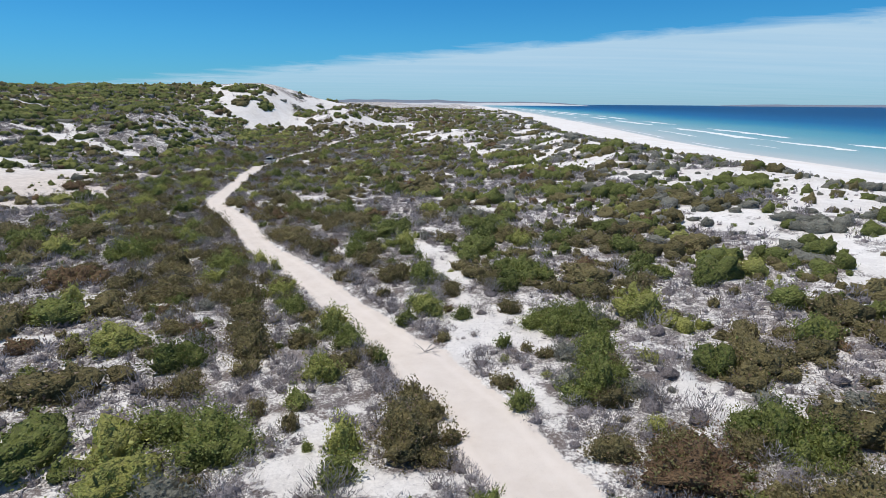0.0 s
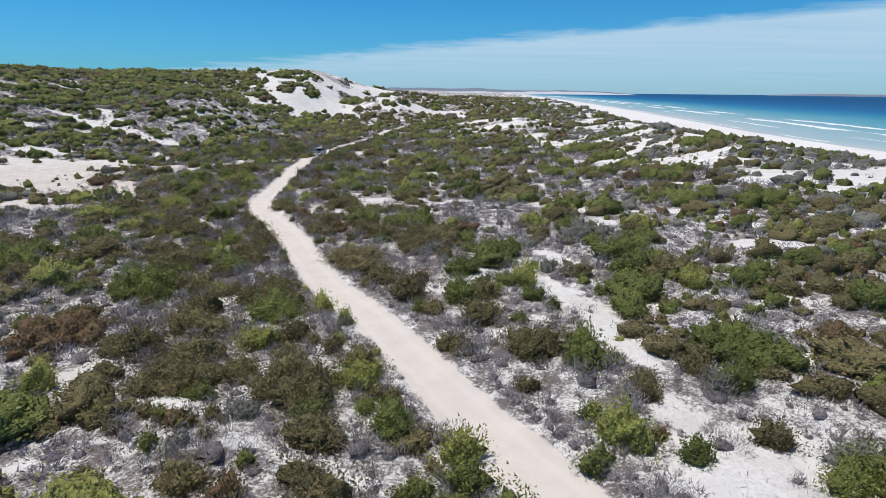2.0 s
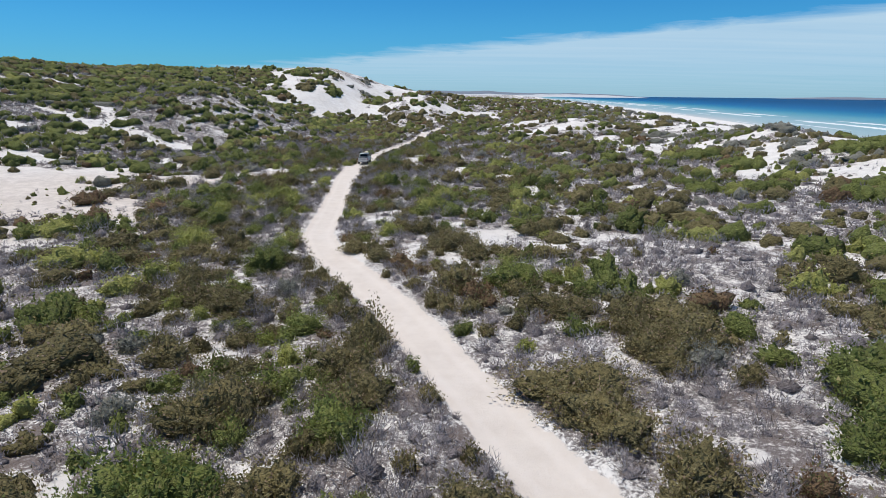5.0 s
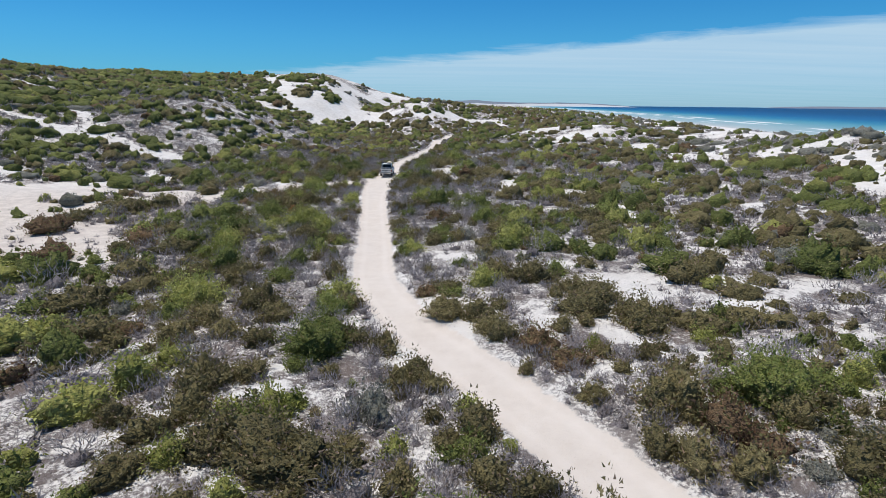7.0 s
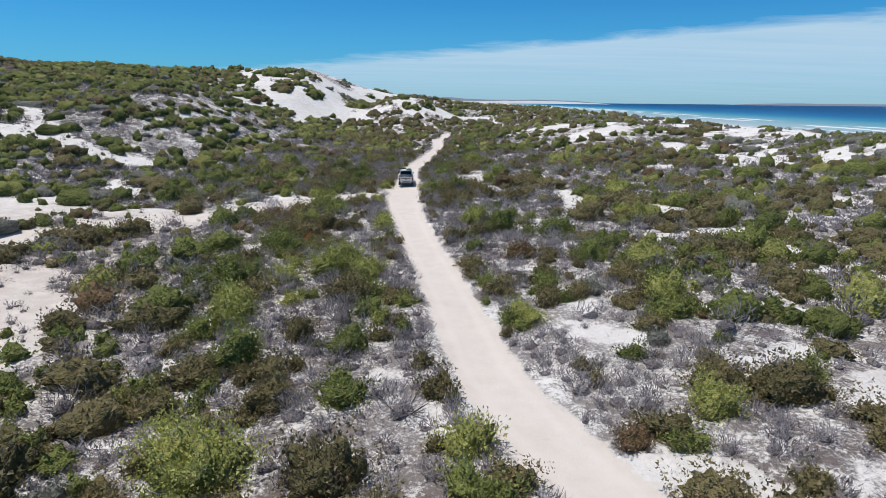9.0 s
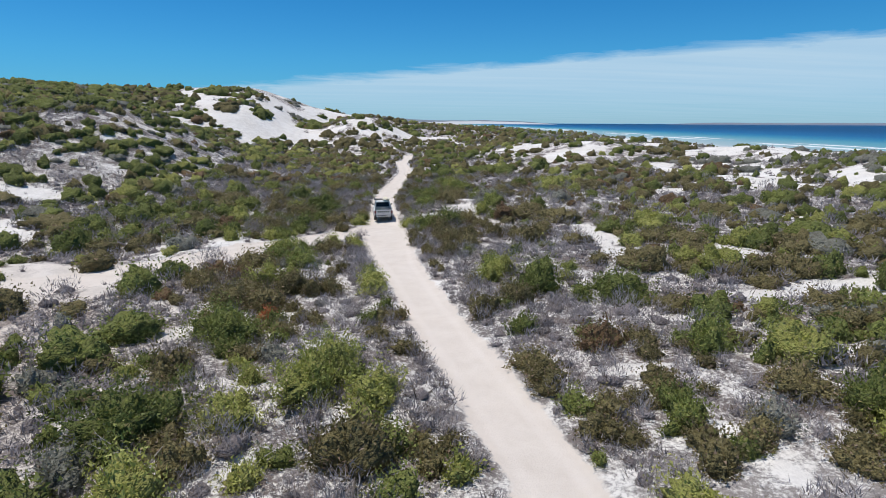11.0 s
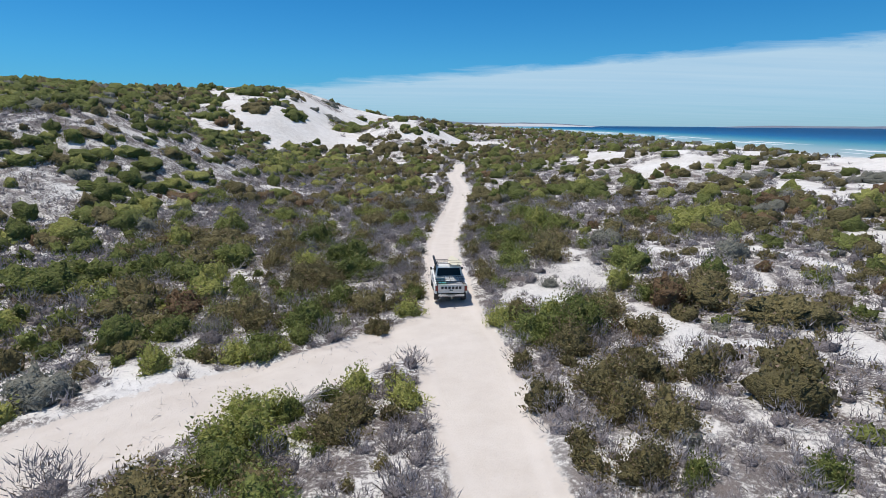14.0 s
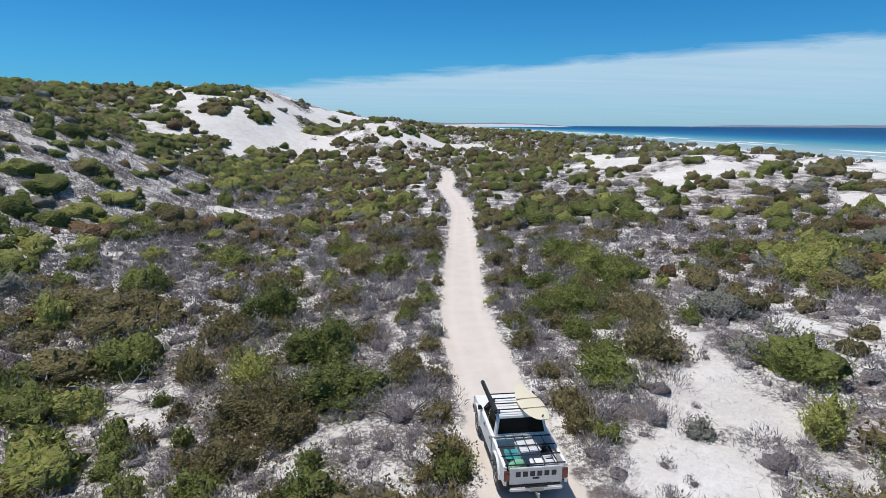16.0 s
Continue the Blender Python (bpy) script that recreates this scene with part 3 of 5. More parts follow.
MARKED_SHRUBS_D = [
    (-19.3, 51.4, 1.3, 2), (-17.4, 51.5, 0.4, 3), (-5.8, 51.5, 0.8, 1), (-35.2, 51.8, 1.6, 3), (3.9, 52.8, 1.4, 1), (-12.6, 53.3, 1.6, 2),
    (36.7, 54.2, 3.1, 7), (0.6, 54.9, 1.6, 2), (7.2, 55, 2.7, 2), (-28.1, 55.2, 1.8, 2), (-14.7, 56.2, 2, 2), (-5.2, 57.1, 2.2, 1),
    (35.4, 57.6, 1.8, 7), (-15.5, 58.3, 2.2, 2), (4, 58.6, 1.8, 1), (-36.4, 59.4, 2.1, 2), (-4.3, 59.5, 2.2, 1), (-24.6, 59.8, 1.7, 2),
    (-32.3, 60, 1.4, 2), (-24.2, 62.3, 1.5, 2), (-10.7, 62.4, 3, 2), (31.2, 64.8, 2.6, 2), (-10.1, 65.4, 3.1, 2), (-16.7, 66.4, 1, 2),
]
MARKED_SHRUBS_E = [
    (-14.9, 66.4, 1.8, 2), (-32.3, 66.5, 2.1, 2), (2.9, 66.7, 2.9, 7), (-7.4, 67.2, 1.4, 5), (-25.9, 67.3, 0.3, 3), (-36.8, 67.7, 0.9, 2),
    (-19.2, 68, 1.4, 5), (-40.1, 69, 1.4, 3), (-35, 69.1, 0.6, 3), (-41.6, 69.2, 1.2, 4), (-20.5, 69.5, 1.5, 2), (-27.2, 69.6, 0.6, 3),
    (-17.3, 70.3, 1.8, 1), (-36.7, 71, 1.4, 2), (-41.3, 71.3, 1.6, 4), (-29, 72, 0.8, 2), (-38.9, 73, 0.9, 3), (-23.2, 73, 1.1, 5),
    (-31.1, 73.2, 1.1, 4), (-24.4, 74.2, 1.1, 5), (-33.4, 74.3, 1.7, 1), (-35.8, 74.5, 0.9, 2), (-39.8, 75.3, 1.2, 2), (-37.7, 75.6, 1, 2),
]
MARKED_SHRUBS_F = [
    (-26.2, 75.8, 1.1, 2), (-23.2, 76, 0.7, 2), (-17.1, 76.6, 1.3, 2), (-19.5, 76.7, 1.4, 2), (-34.6, 76.8, 1, 4), (-13.5, 77.2, 0.9, 2),
    (-36.2, 77.4, 1.2, 2), (-26.8, 77.4, 1, 2), (-28.2, 78.1, 1.2, 2), (-46.8, 79.2, 1.7, 2), (-37.6, 79.3, 1.4, 2), (-41.1, 79.8, 1.7, 3),
    (24.5, 79.9, 2.9, 1), (-21.2, 80.5, 1.9, 2), (-34, 80.7, 1, 3), (-29.4, 80.7, 0.7, 5), (-13.5, 81.1, 1.2, 2), (15.8, 82.2, 3.2, 1),
    (-45.5, 82.6, 1.5, 2), (-35.9, 82.7, 1.3, 4), (-23.9, 83.3, 1.6, 2), (44.2, 84, 4.8, 1), (-53.5, 85.7, 0.7, 5), (-15.3, 86.3, 1.8, 1),
]
MARKED_SHRUBS_G = [
    (-54.3, 87.1, 1.6, 5), (-44.1, 90.5, 1.3, 3), (-31, 90.7, 1.1, 3), (-15.8, 91.1, 1.5, 3), (-26.4, 91.9, 0.8, 2), (-29.8, 92.3, 0.9, 2),
    (-25.6, 92.5, 0.8, 2), (-44.8, 92.5, 1.3, 3), (-36.5, 92.8, 0.6, 3), (-42.1, 93, 0.7, 3), (-46.8, 93.7, 1.2, 7), (-38.4, 94.4, 0.9, 1),
    (-39.2, 95.1, 0.7, 3), (-43.2, 95.9, 1.2, 3), (-31.4, 95.9, 0.8, 2), (-25.1, 96, 1.4, 2), (-60.8, 96, 2, 5), (18.9, 96.4, 3.6, 1),
    (-38.9, 96.9, 1.2, 3), (-49.1, 98.2, 0.8, 7), (-33.2, 99.3, 0.8, 2), (-50.9, 99.4, 1, 7), (-40.4, 99.9, 0.9, 3), (-46.5, 99.9, 1, 2),
]
MARKED_SHRUBS_H = [
    (-17.8, 100.4, 2.5, 2), (-30.1, 100.6, 1.3, 5), (-44, 101.2, 0.9, 2), (-50.8, 101.6, 1.8, 1), (5.2, 103.3, 2.5, 1), (-24, 103.4, 1.3, 1),
    (23.6, 103.6, 3.1, 1), (-49.8, 104.3, 1.8, 1), (-34, 105.3, 1, 2), (-60.9, 106.1, 3.3, 2), (-44.4, 106.7, 0.6, 6), (-47.3, 106.7, 0.6, 2),
    (-40.4, 106.7, 1.1, 4), (-26.7, 106.9, 1.6, 1), (-28.6, 107.5, 0.9, 1), (-41.9, 107.5, 1.1, 4), (-43.5, 107.9, 0.5, 2), (-34, 108.6, 1, 4),
    (-30.6, 108.8, 1.5, 1), (-39.4, 109.7, 1, 3), (-48.3, 109.9, 1.2, 4), (-15.8, 110.5, 2.4, 2), (-44, 110.6, 1.3, 2), (-35, 110.7, 0.9, 4),
]
MARKED_SHRUBS_I = [
    (-39.5, 110.9, 1, 3), (-52.3, 110.9, 1.4, 1), (-32.9, 111.3, 1, 3), (-51.3, 112.1, 1.4, 4), (-43.1, 112.4, 1.4, 4), (-23.4, 112.5, 1.9, 2),
    (-32.1, 112.6, 1.2, 3), (-25.7, 113.5, 1, 2), (-45.9, 114.5, 0.6, 3), (-34, 114.6, 1.5, 4), (-51.5, 114.7, 1.3, 1), (-30.3, 114.7, 1.6, 4),
    (-49.2, 114.8, 0.9, 5), (52.4, 115.9, 2, 1), (-31.1, 116.2, 1.3, 4), (-34.6, 117.5, 1.1, 2), (-46, 118.1, 1.3, 1), (-46, 119.5, 1.4, 3),
    (-25.4, 119.9, 1.2, 2), (-43.4, 120.1, 1.1, 2), (-54.3, 121.1, 0.8, 3), (-28.4, 121.4, 1.6, 2), (-41.2, 122.4, 0.9, 3), (-34.4, 122.7, 1.4, 2),
]
MARKED_SHRUBS_J = [
    (-28.1, 122.8, 1.2, 2), (-30.6, 123.3, 1, 2), (-43, 123.3, 0.8, 3), (17.6, 123.7, 3.7, 1), (-17.8, 124, 1.4, 3), (-60.4, 124, 1.5, 2),
    (-51, 124.8, 0.9, 3), (34.4, 125.2, 5, 1), (-17, 125.8, 1.7, 3), (-46.6, 127.2, 0.4, 3), (-50.1, 127.8, 1.7, 4), (-35.6, 128, 1.6, 1),
    (-30.7, 128.5, 1.1, 2), (-44.7, 128.6, 1.4, 4), (-33.6, 129.2, 2, 1), (-23.8, 129.6, 2.3, 2), (-42.9, 129.7, 0.8, 2), (-48.4, 130.1, 1.1, 2),
    (-37.1, 130.3, 0.9, 3), (-28.2, 130.6, 1, 2), (-50, 131.1, 1.5, 2), (-41.6, 131.8, 0.9, 3), (-56.1, 132, 2.1, 2), (-46.2, 132.3, 0.8, 2),
]
MARKED_SHRUBS_K = [
    (-26.2, 132.6, 1.7, 2), (-53.5, 132.8, 1.2, 5), (-54, 134, 1, 5), (-32.2, 134.4, 1.3, 4), (-36.8, 134.4, 0.9, 4), (-47, 134.9, 0.9, 4),
    (-27.4, 134.9, 1.5, 2), (-25, 135, 1.7, 2), (-56.7, 135.3, 1.8, 2), (-37.1, 135.4, 1.1, 4), (-53.3, 135.7, 1.6, 3), (-48.2, 136, 1.3, 2),
    (-29.6, 136, 1.1, 3), (-33.5, 136.2, 0.7, 7), (2.1, 136.5, 2.8, 1), (-43.4, 136.6, 0.9, 4), (15.4, 136.8, 4.1, 1), (-36.3, 137.5, 1.3, 4),
    (-43, 138.6, 1.7, 4), (-33.7, 139, 1.2, 4), (-55.6, 139.2, 1.5, 1), (-54, 139.2, 1.1, 3), (-37.8, 139.5, 0.5, 4), (-27.9, 139.9, 1.7, 1),
]
MARKED_SHRUBS_L = [
    (-58.3, 140.1, 2.8, 1), (-45.3, 140.3, 2.2, 1), (-42.1, 140.3, 1.2, 4), (-48.8, 141.6, 1.3, 3), (-34.8, 141.7, 1.1, 1), (-51.3, 142.4, 1.3, 2),
    (-56.6, 142.6, 2, 2), (-54.4, 143.2, 2, 1), (-46.4, 144.2, 2.1, 1), (-31.9, 145.7, 1.5, 2), (-27, 147.2, 1.8, 7), (-56.9, 147.4, 2.2, 2),
    (-22.2, 147.4, 0.9, 2), (-31.2, 147.8, 1.8, 2), (-57.5, 151.5, 1.8, 2), (-16.5, 155, 4.1, 3), (-43.6, 158.3, 1.4, 1), (-41.3, 164.5, 1.5, 2),
    (-26.1, 166.4, 1.5, 2), (-2.6, 167, 1.9, 5), (16.1, 174.8, 2.8, 5), (-31.1, 176, 3.3, 1), (-34.5, 176.1, 1.8, 2), (-60, 176.3, 2.6, 1),
]
MARKED_SHRUBS_M = [
    (-49.1, 182.6, 2.9, 3), (-0.6, 203.8, 1.6, 2), (-105, 252.5, 3.5, 5), (-96.5, 266.8, 3.3, 2), (-46, 268.4, 4.8, 2), (-66.1, 270.2, 4.8, 2),
    (-54.7, 270.5, 4.8, 2), (2.6, 272.6, 1.9, 2), (-93.6, 279.7, 4.8, 2), (-60.9, 282.1, 3.7, 2), (-53.3, 282.8, 2.9, 2), (-84, 284.6, 4.8, 1),
    (-48, 289.6, 4.4, 1), (-116.6, 295.1, 4.8, 1), (-42.3, 296.2, 4, 1), (-51.5, 300.5, 2.25, 1), (-20.4, 301.2, 3.8, 7), (-53.4, 304.9, 3.2, 1),
    (-10, 321.4, 4.8, 2), (-108.3, 324.2, 4.8, 1), (-80, 336.5, 4.8, 7), (-98.1, 339, 4.8, 1), (-135.4, 353.1, 4.8, 1), (-86.4, 362.2, 4.6, 7),
]
MARKED_SHRUBS_N = [
    (-86.4, 375, 4.5, 4),
]
NEAR_BRANCH_SHRUBS = [(-47.6, 91.6, 2, 1), (-47.4, 90, 1.5, 2), (-39.5, 93.8, 1.4, 2), (-39.2, 95.8, 0.7, 3), (-41.1, 90.8, 1, 4), (-37.6, 94.3, 0.7, 2), (-43.8, 93.5, 0.9, 2)]
MARKED_SHRUBS = MARKED_SHRUBS_A + MARKED_SHRUBS_B + MARKED_SHRUBS_C + MARKED_SHRUBS_D + MARKED_SHRUBS_E + MARKED_SHRUBS_F + MARKED_SHRUBS_G + MARKED_SHRUBS_H + MARKED_SHRUBS_I + MARKED_SHRUBS_J + MARKED_SHRUBS_K + MARKED_SHRUBS_L + MARKED_SHRUBS_M + MARKED_SHRUBS_N + NEAR_BRANCH_SHRUBS


def shore_x(y):
    y = np.asarray(y, float)
    return 98 + 0.1 * np.clip(190 - y, 0, 160) + 60 * (1 - np.exp(-np.clip(y - 250, 0, None) / 700))


# rounded dunes: x, y, half widths along x and y, height
DUNES = [(-84.1, 182.6, 10.5, 19.0, 8.0), (-100.5, 331.9, 17.3, 37.9, 10.7), (-50.9, 307.9, 12.3, 21.1, 11.0), (-5.3, 229.8, 9.4, 8.7, 2.3), (8.0, 213.9, 8.4, 9.8, 3.4),
         (-96.8, 213.8, 14.5, 22.2, 5.2), (-86.7, 287, 12, 14, 6.5), (-150.9, 294.5, 30.2, 37.3, 1.2), (37.0, 134.2, 9.0, 29.0, 2.6), (30.6, 150.3, 5.0, 7.0, 1.4), (-94.0, 398.8, 60.8, 38.1, 15.3)]


def land(x, y):
    """Height of the land, without the track's wear."""
    x, y = np.asarray(x, float), np.asarray(y, float)
    u = x - shore_x(y)
    far = step((y - 460) / 200)
    h = -0.55 + 0.026 * np.clip(x, -80, 60) - 0.002 * np.clip(y, 0, 340)
    h = h + 19.5 * step((-62 - x) / 95) * step((y - 60) / 115) * (1 - 0.8 * step((y - 340) / 160))
    for a, b, c, d, e in DUNES:
        h = h + e * near(x, y, a, b, c, d)
    front = near(u, 0 * u, -60, 0, 13, 1)
    h = h + front * 2.2 * value(x, y, 17, 2) * value(x, y, 8, 3)
    h = h + far * (7 * value(x, y, 140, 4) ** 2 * step((-u - 30) / 60) + 5 * value(x, y, 320, 5) * step((-u - 60) / 200))
    hum = 0.55 * (value(x, y, 9, 6) - 0.5) + 0.28 * (value(x, y, 3.2, 7) - 0.5) + 0.10 * (value(x, y, 1.1, 8) - 0.5)
    hum = hum + step((h - 2.5) / 8) * (1.3 * (value(x, y, 24, 9) - 0.5) + 0.7 * (value(x, y, 11, 10) - 0.5))
    h = h + hum
    # the front of the dunes falls to the beach, and the beach to the water
    beach = SEA_LEVEL - 0.07 * np.clip(u, -53, 60)
    k = step((-u - 41) / 12)
    return beach * (1 - k) + h * k


def half_widths(x, y):
    """Half the width of the track, of its side branch and of the faint spur."""
    track = 1.34 + 0.55 * step((40 - y) / 20) + 0.85 * near(x, y, -39, 125.5, 3, 5) - 0.15 * step((y - 150) / 40)
    return track, 1.75 + 0.7 * step((-44 - x) / 14), 1.0


def track_edge(x, y):
    """Metres inside the edge of the driven ground."""
    a, b, c = half_widths(x, y)
    inside = np.maximum(a - away(x, y, TRACK_LINE), np.maximum(b + 0.1 - away(x, y, BRANCH_LINE), c + 0.1 - away(x, y, SPUR_LINE)))
    return np.clip(inside, -3, 3)


def wear(x, y):
    """How far the ground is driven or blown bare, 0..1, and how deep it is worn."""
    rag = 0.5 * (value(x, y, 2.3, 11) - 0.5) + 0.3 * (value(x, y, 0.8, 12) - 0.5)
    d = away(x, y, TRACK_LINE)
    half, wide, narrow = half_widths(x, y)
    t = step((half + 0.35 - d + rag) / 0.7)
    t = np.maximum(t, step((wide + 0.5 - away(x, y, BRANCH_LINE) + 1.3 * rag) / 0.9))
    t = np.maximum(t, step((narrow + 0.5 - away(x, y, SPUR_LINE) + 1.6 * rag) / 0.9))
    return t, d


def bare(x, y):
    """Blown-out sand patches, 0..1."""
    x, y = np.asarray(x, float), np.asarray(y, float)
    rag = 1.3 * (value(x, y, 2.6, 13) - 0.5) + 0.7 * (value(x, y, 1.0, 14) - 0.5)
    out = np.zeros(x.shape)
    for ax, ay, bx, by, w in BARE_SAND:
        reach = w * 2 + 3
        ok = (x > min(ax, bx) - reach) & (x < max(ax, bx) + reach) & (y > min(ay, by) - reach) & (y < max(ay, by) + reach)
        if not ok.any():
            continue
        dx, dy = bx - ax, by - ay
        t = np.clip(((x[ok] - ax) * dx + (y[ok] - ay) * dy) / (dx * dx + dy * dy + 1e-9), 0, 1)
        d = np.hypot(x[ok] - ax - t * dx, y[ok] - ay - t * dy)
        out[ok] = np.maximum(out[ok], step((w * (0.80 if w < 1.6 else 0.95) - d + rag[ok] * min(2.0, 0.45 + w * 0.3)) / 0.7 + 0.4))
    # smaller blow-outs on the hill
    hill = near(x, y, -70, 285, 26, 22) + near(x, y, -112, 310, 30, 24)
    out = np.maximum(out, step((0.5 * hill + 1.3 * (value(x, y, 11, 15) - 0.5) + 0.6 * (value(x, y, 5, 16) - 0.5) - 0.52) / 0.15))
    # the seaward dunes
    u = x - shore_x(y)
    sea = near(u, 0 * u, -60, 0, 17, 1)
    out = np.maximum(out, step((sea + 1.4 * (value(x, y, 11, 18) - 0.5) + 0.7 * (value(x, y, 4, 19) - 0.5) - 0.73) / 0.2))
    return np.maximum(out, step((u + 45) / 4))


def ground_z(x, y):
    t, d = wear(x, y)
    z = land(x, y)
    rut = 0.035 * (np.exp(-((d - 0.72) / 0.16) ** 2))
    return z - t * (0.16 + rut)


def axis(lo, a, b, hi, fine, grow=1.06):
    mid = list(np.arange(a, b, fine))
    s, p = fine, mid[0]
    left = []
    while p > lo:
        s *= grow
        p -= s
        left.append(p)
    s, p = fine, mid[-1]
    right = []
    while p < hi:
        s *= grow
        p += s
        right.append(p)
    return np.array(left[::-1] + mid + right)


def grid_mesh(name, xs, ys, height, attrs=()):
    gx, gy = np.meshgrid(xs, ys)
    gz = height(gx, gy)
    nx, ny = len(xs), len(ys)
    i = np.arange(nx * ny).reshape(ny, nx)
    quads = np.stack([i[:-1, :-1], i[:-1, 1:], i[1:, 1:], i[1:, :-1]], -1).reshape(-1, 4)
    me = quick_mesh(name, np.stack([gx, gy, gz], -1).reshape(-1, 3), quads)
    for key, f in attrs:
        me.attributes.new(key, "FLOAT", "POINT").data.foreach_set("value", f(gx, gy).reshape(-1).astype(np.float32))
    me.polygons.foreach_set("use_smooth", np.ones(len(quads), bool))
    return me


def quick_mesh(name, verts, faces):
    """A mesh from arrays of vertices and of faces with one number of corners."""
    me = bpy.data.meshes.new(name)
    k = faces.shape[1]
    me.vertices.add(len(verts))
    me.vertices.foreach_set("co", np.asarray(verts, np.float32).reshape(-1))
    me.loops.add(faces.size)
    me.loops.foreach_set("vertex_index", faces.reshape(-1).astype(np.int32))
    me.polygons.add(len(faces))
    me.polygons.foreach_set("loop_start", np.arange(0, faces.size, k, dtype=np.int32))
    me.update(calc_edges=True)
    return me


def litter_cover(x, y):
    t, _ = wear(x, y)
    u = x - shore_x(y)
    return np.clip((1 - t) * (1 - 0.85 * bare(x, y)) * (0.88 + 0.6 * value(x, y, 7, 20)), 0, 1) * step((-u - 44) / 4)


def litter_base(x, y):
    """How thick the dead litter lies where nothing has worn or blown it away."""
    u = x - shore_x(y)
    return np.clip(0.80 + 0.6 * value(x, y, 7, 20), 0, 1.15) * step((-u - 44) / 4)


def blowout(x, y):
    return step(1.7 * near(x, y, -68, 98, 13, 15))


ground = new("ground", grid_mesh("ground", axis(-4600, -66, 36, 150, 0.70), axis(-700, 8, 190, 4700, 0.70), ground_z, (("litter", litter_base), ("edge", track_edge), ("open", bare), ("pink", blowout))))
ground.data.materials.append(SAND)
tagged(ground, "white dune sand with grey leaf litter under scrub", "ground", kind="structure")

sea = new("sea", grid_mesh("sea", axis(90, 96, 170, 4900, 2.0, 1.05), axis(-900, 60, 500, 4950, 8.0, 1.05), lambda x, y: 0 * x + SEA_LEVEL, (("offshore", lambda x, y: np.clip((x - shore_x(y)) / 600, 0, 1)),)))
sea.data.materials.append(SEA)
tagged(sea, "calm turquoise to deep blue sea water", "sea", kind="structure")


# ---- scrub ----
class Mound:
    """The rounded, lumpy outline of one shrub."""

    def __init__(self, rs, r, h, lumps, depth=0.26):
        u = rs.normal(size=(lumps, 3))
        u[:, 2] = np.abs(u[:, 2]) * 0.9 + 0.12
        self.u, self.r, self.h, self.depth = u / np.linalg.norm(u, axis=1)[:, None], r, h, depth
        self.q, self.ph = 5 + 0.9 * lumps, rs.rand(3) * 6.283

    def at(self, d, k=1.0):
        """Points on the outline in the directions d."""
        lump = np.exp(-self.q * (1 - (d @ self.u.T).max(1)))
        b = np.arctan2(d[:, 1], d[:, 0])
        f = (1 - self.depth + self.depth * 1.35 * lump) * (1 + 0.13 * np.sin(2 * b + self.ph[0]) + 0.10 * np.sin(3 * b + self.ph[1])) * k
        return d * f[:, None] * np.array([self.r, self.r, self.h])

    def skin(self, rs, n, rings, k, rough=0.12):
        """A closed leafy surface down to the ground."""
        a = np.repeat(np.linspace(-0.10, 1.32, rings), n)
        b = np.tile(np.arange(n) * 6.283 / n, rings) + np.repeat(np.arange(rings) * 2.6 / n, n)
        d = np.vstack([np.stack([np.cos(a) * np.cos(b), np.cos(a) * np.sin(b), np.sin(a)], -1), [[0, 0, 1.0]]])
        v = self.at(d, k) * (1 - rough / 2 + rough * rs.rand(len(d), 1))
        i = np.arange(n)
        f = []
        for j in range(rings - 1):
            p, q = j * n + i, j * n + (i + 1) % n
            f += [np.stack([p, q, q + n], -1), np.stack([p, q + n, p + n], -1)]
        p = (rings - 1) * n
        f.append(np.stack([p + i, p + (i + 1) % n, 0 * i + rings * n], -1))
        return v, np.vstack(f)

    def leaves(self, rs, count, size, wide, lift=0.14, lie=0.45, up=0.35):
        """Small leaf blades over the outline, as single triangles."""
        d = rs.normal(size=(count, 3))
        d[:, 2] = np.abs(d[:, 2]) * 1.1 - 0.16
        d /= np.linalg.norm(d, axis=1)[:, None]
        p = self.at(d, 0.82 + (lift + 0.06) * rs.rand(count) ** 1.2)
        p[:, 2] = np.maximum(p[:, 2], 0.02)
        t = d * 0.6 + rs.normal(size=(count, 3)) * 0.55 + np.array([0, 0, up])
        t -= lie * d * (t * d).sum(1)[:, None]
        t /= np.linalg.norm(t, axis=1)[:, None]
        s = np.cross(t, rs.normal(size=(count, 3)) * (1 - 0.8 * lie) + d * 1.6 * lie)
        s /= np.linalg.norm(s, axis=1)[:, None] + 1e-9
        L = size * (0.55 + 0.9 * rs.rand(count, 1))
        v = np.stack([p - s * L * wide, p + s * L * wide, p + t * L], 1).reshape(-1, 3)
        return v, np.arange(count * 3).reshape(-1, 3)


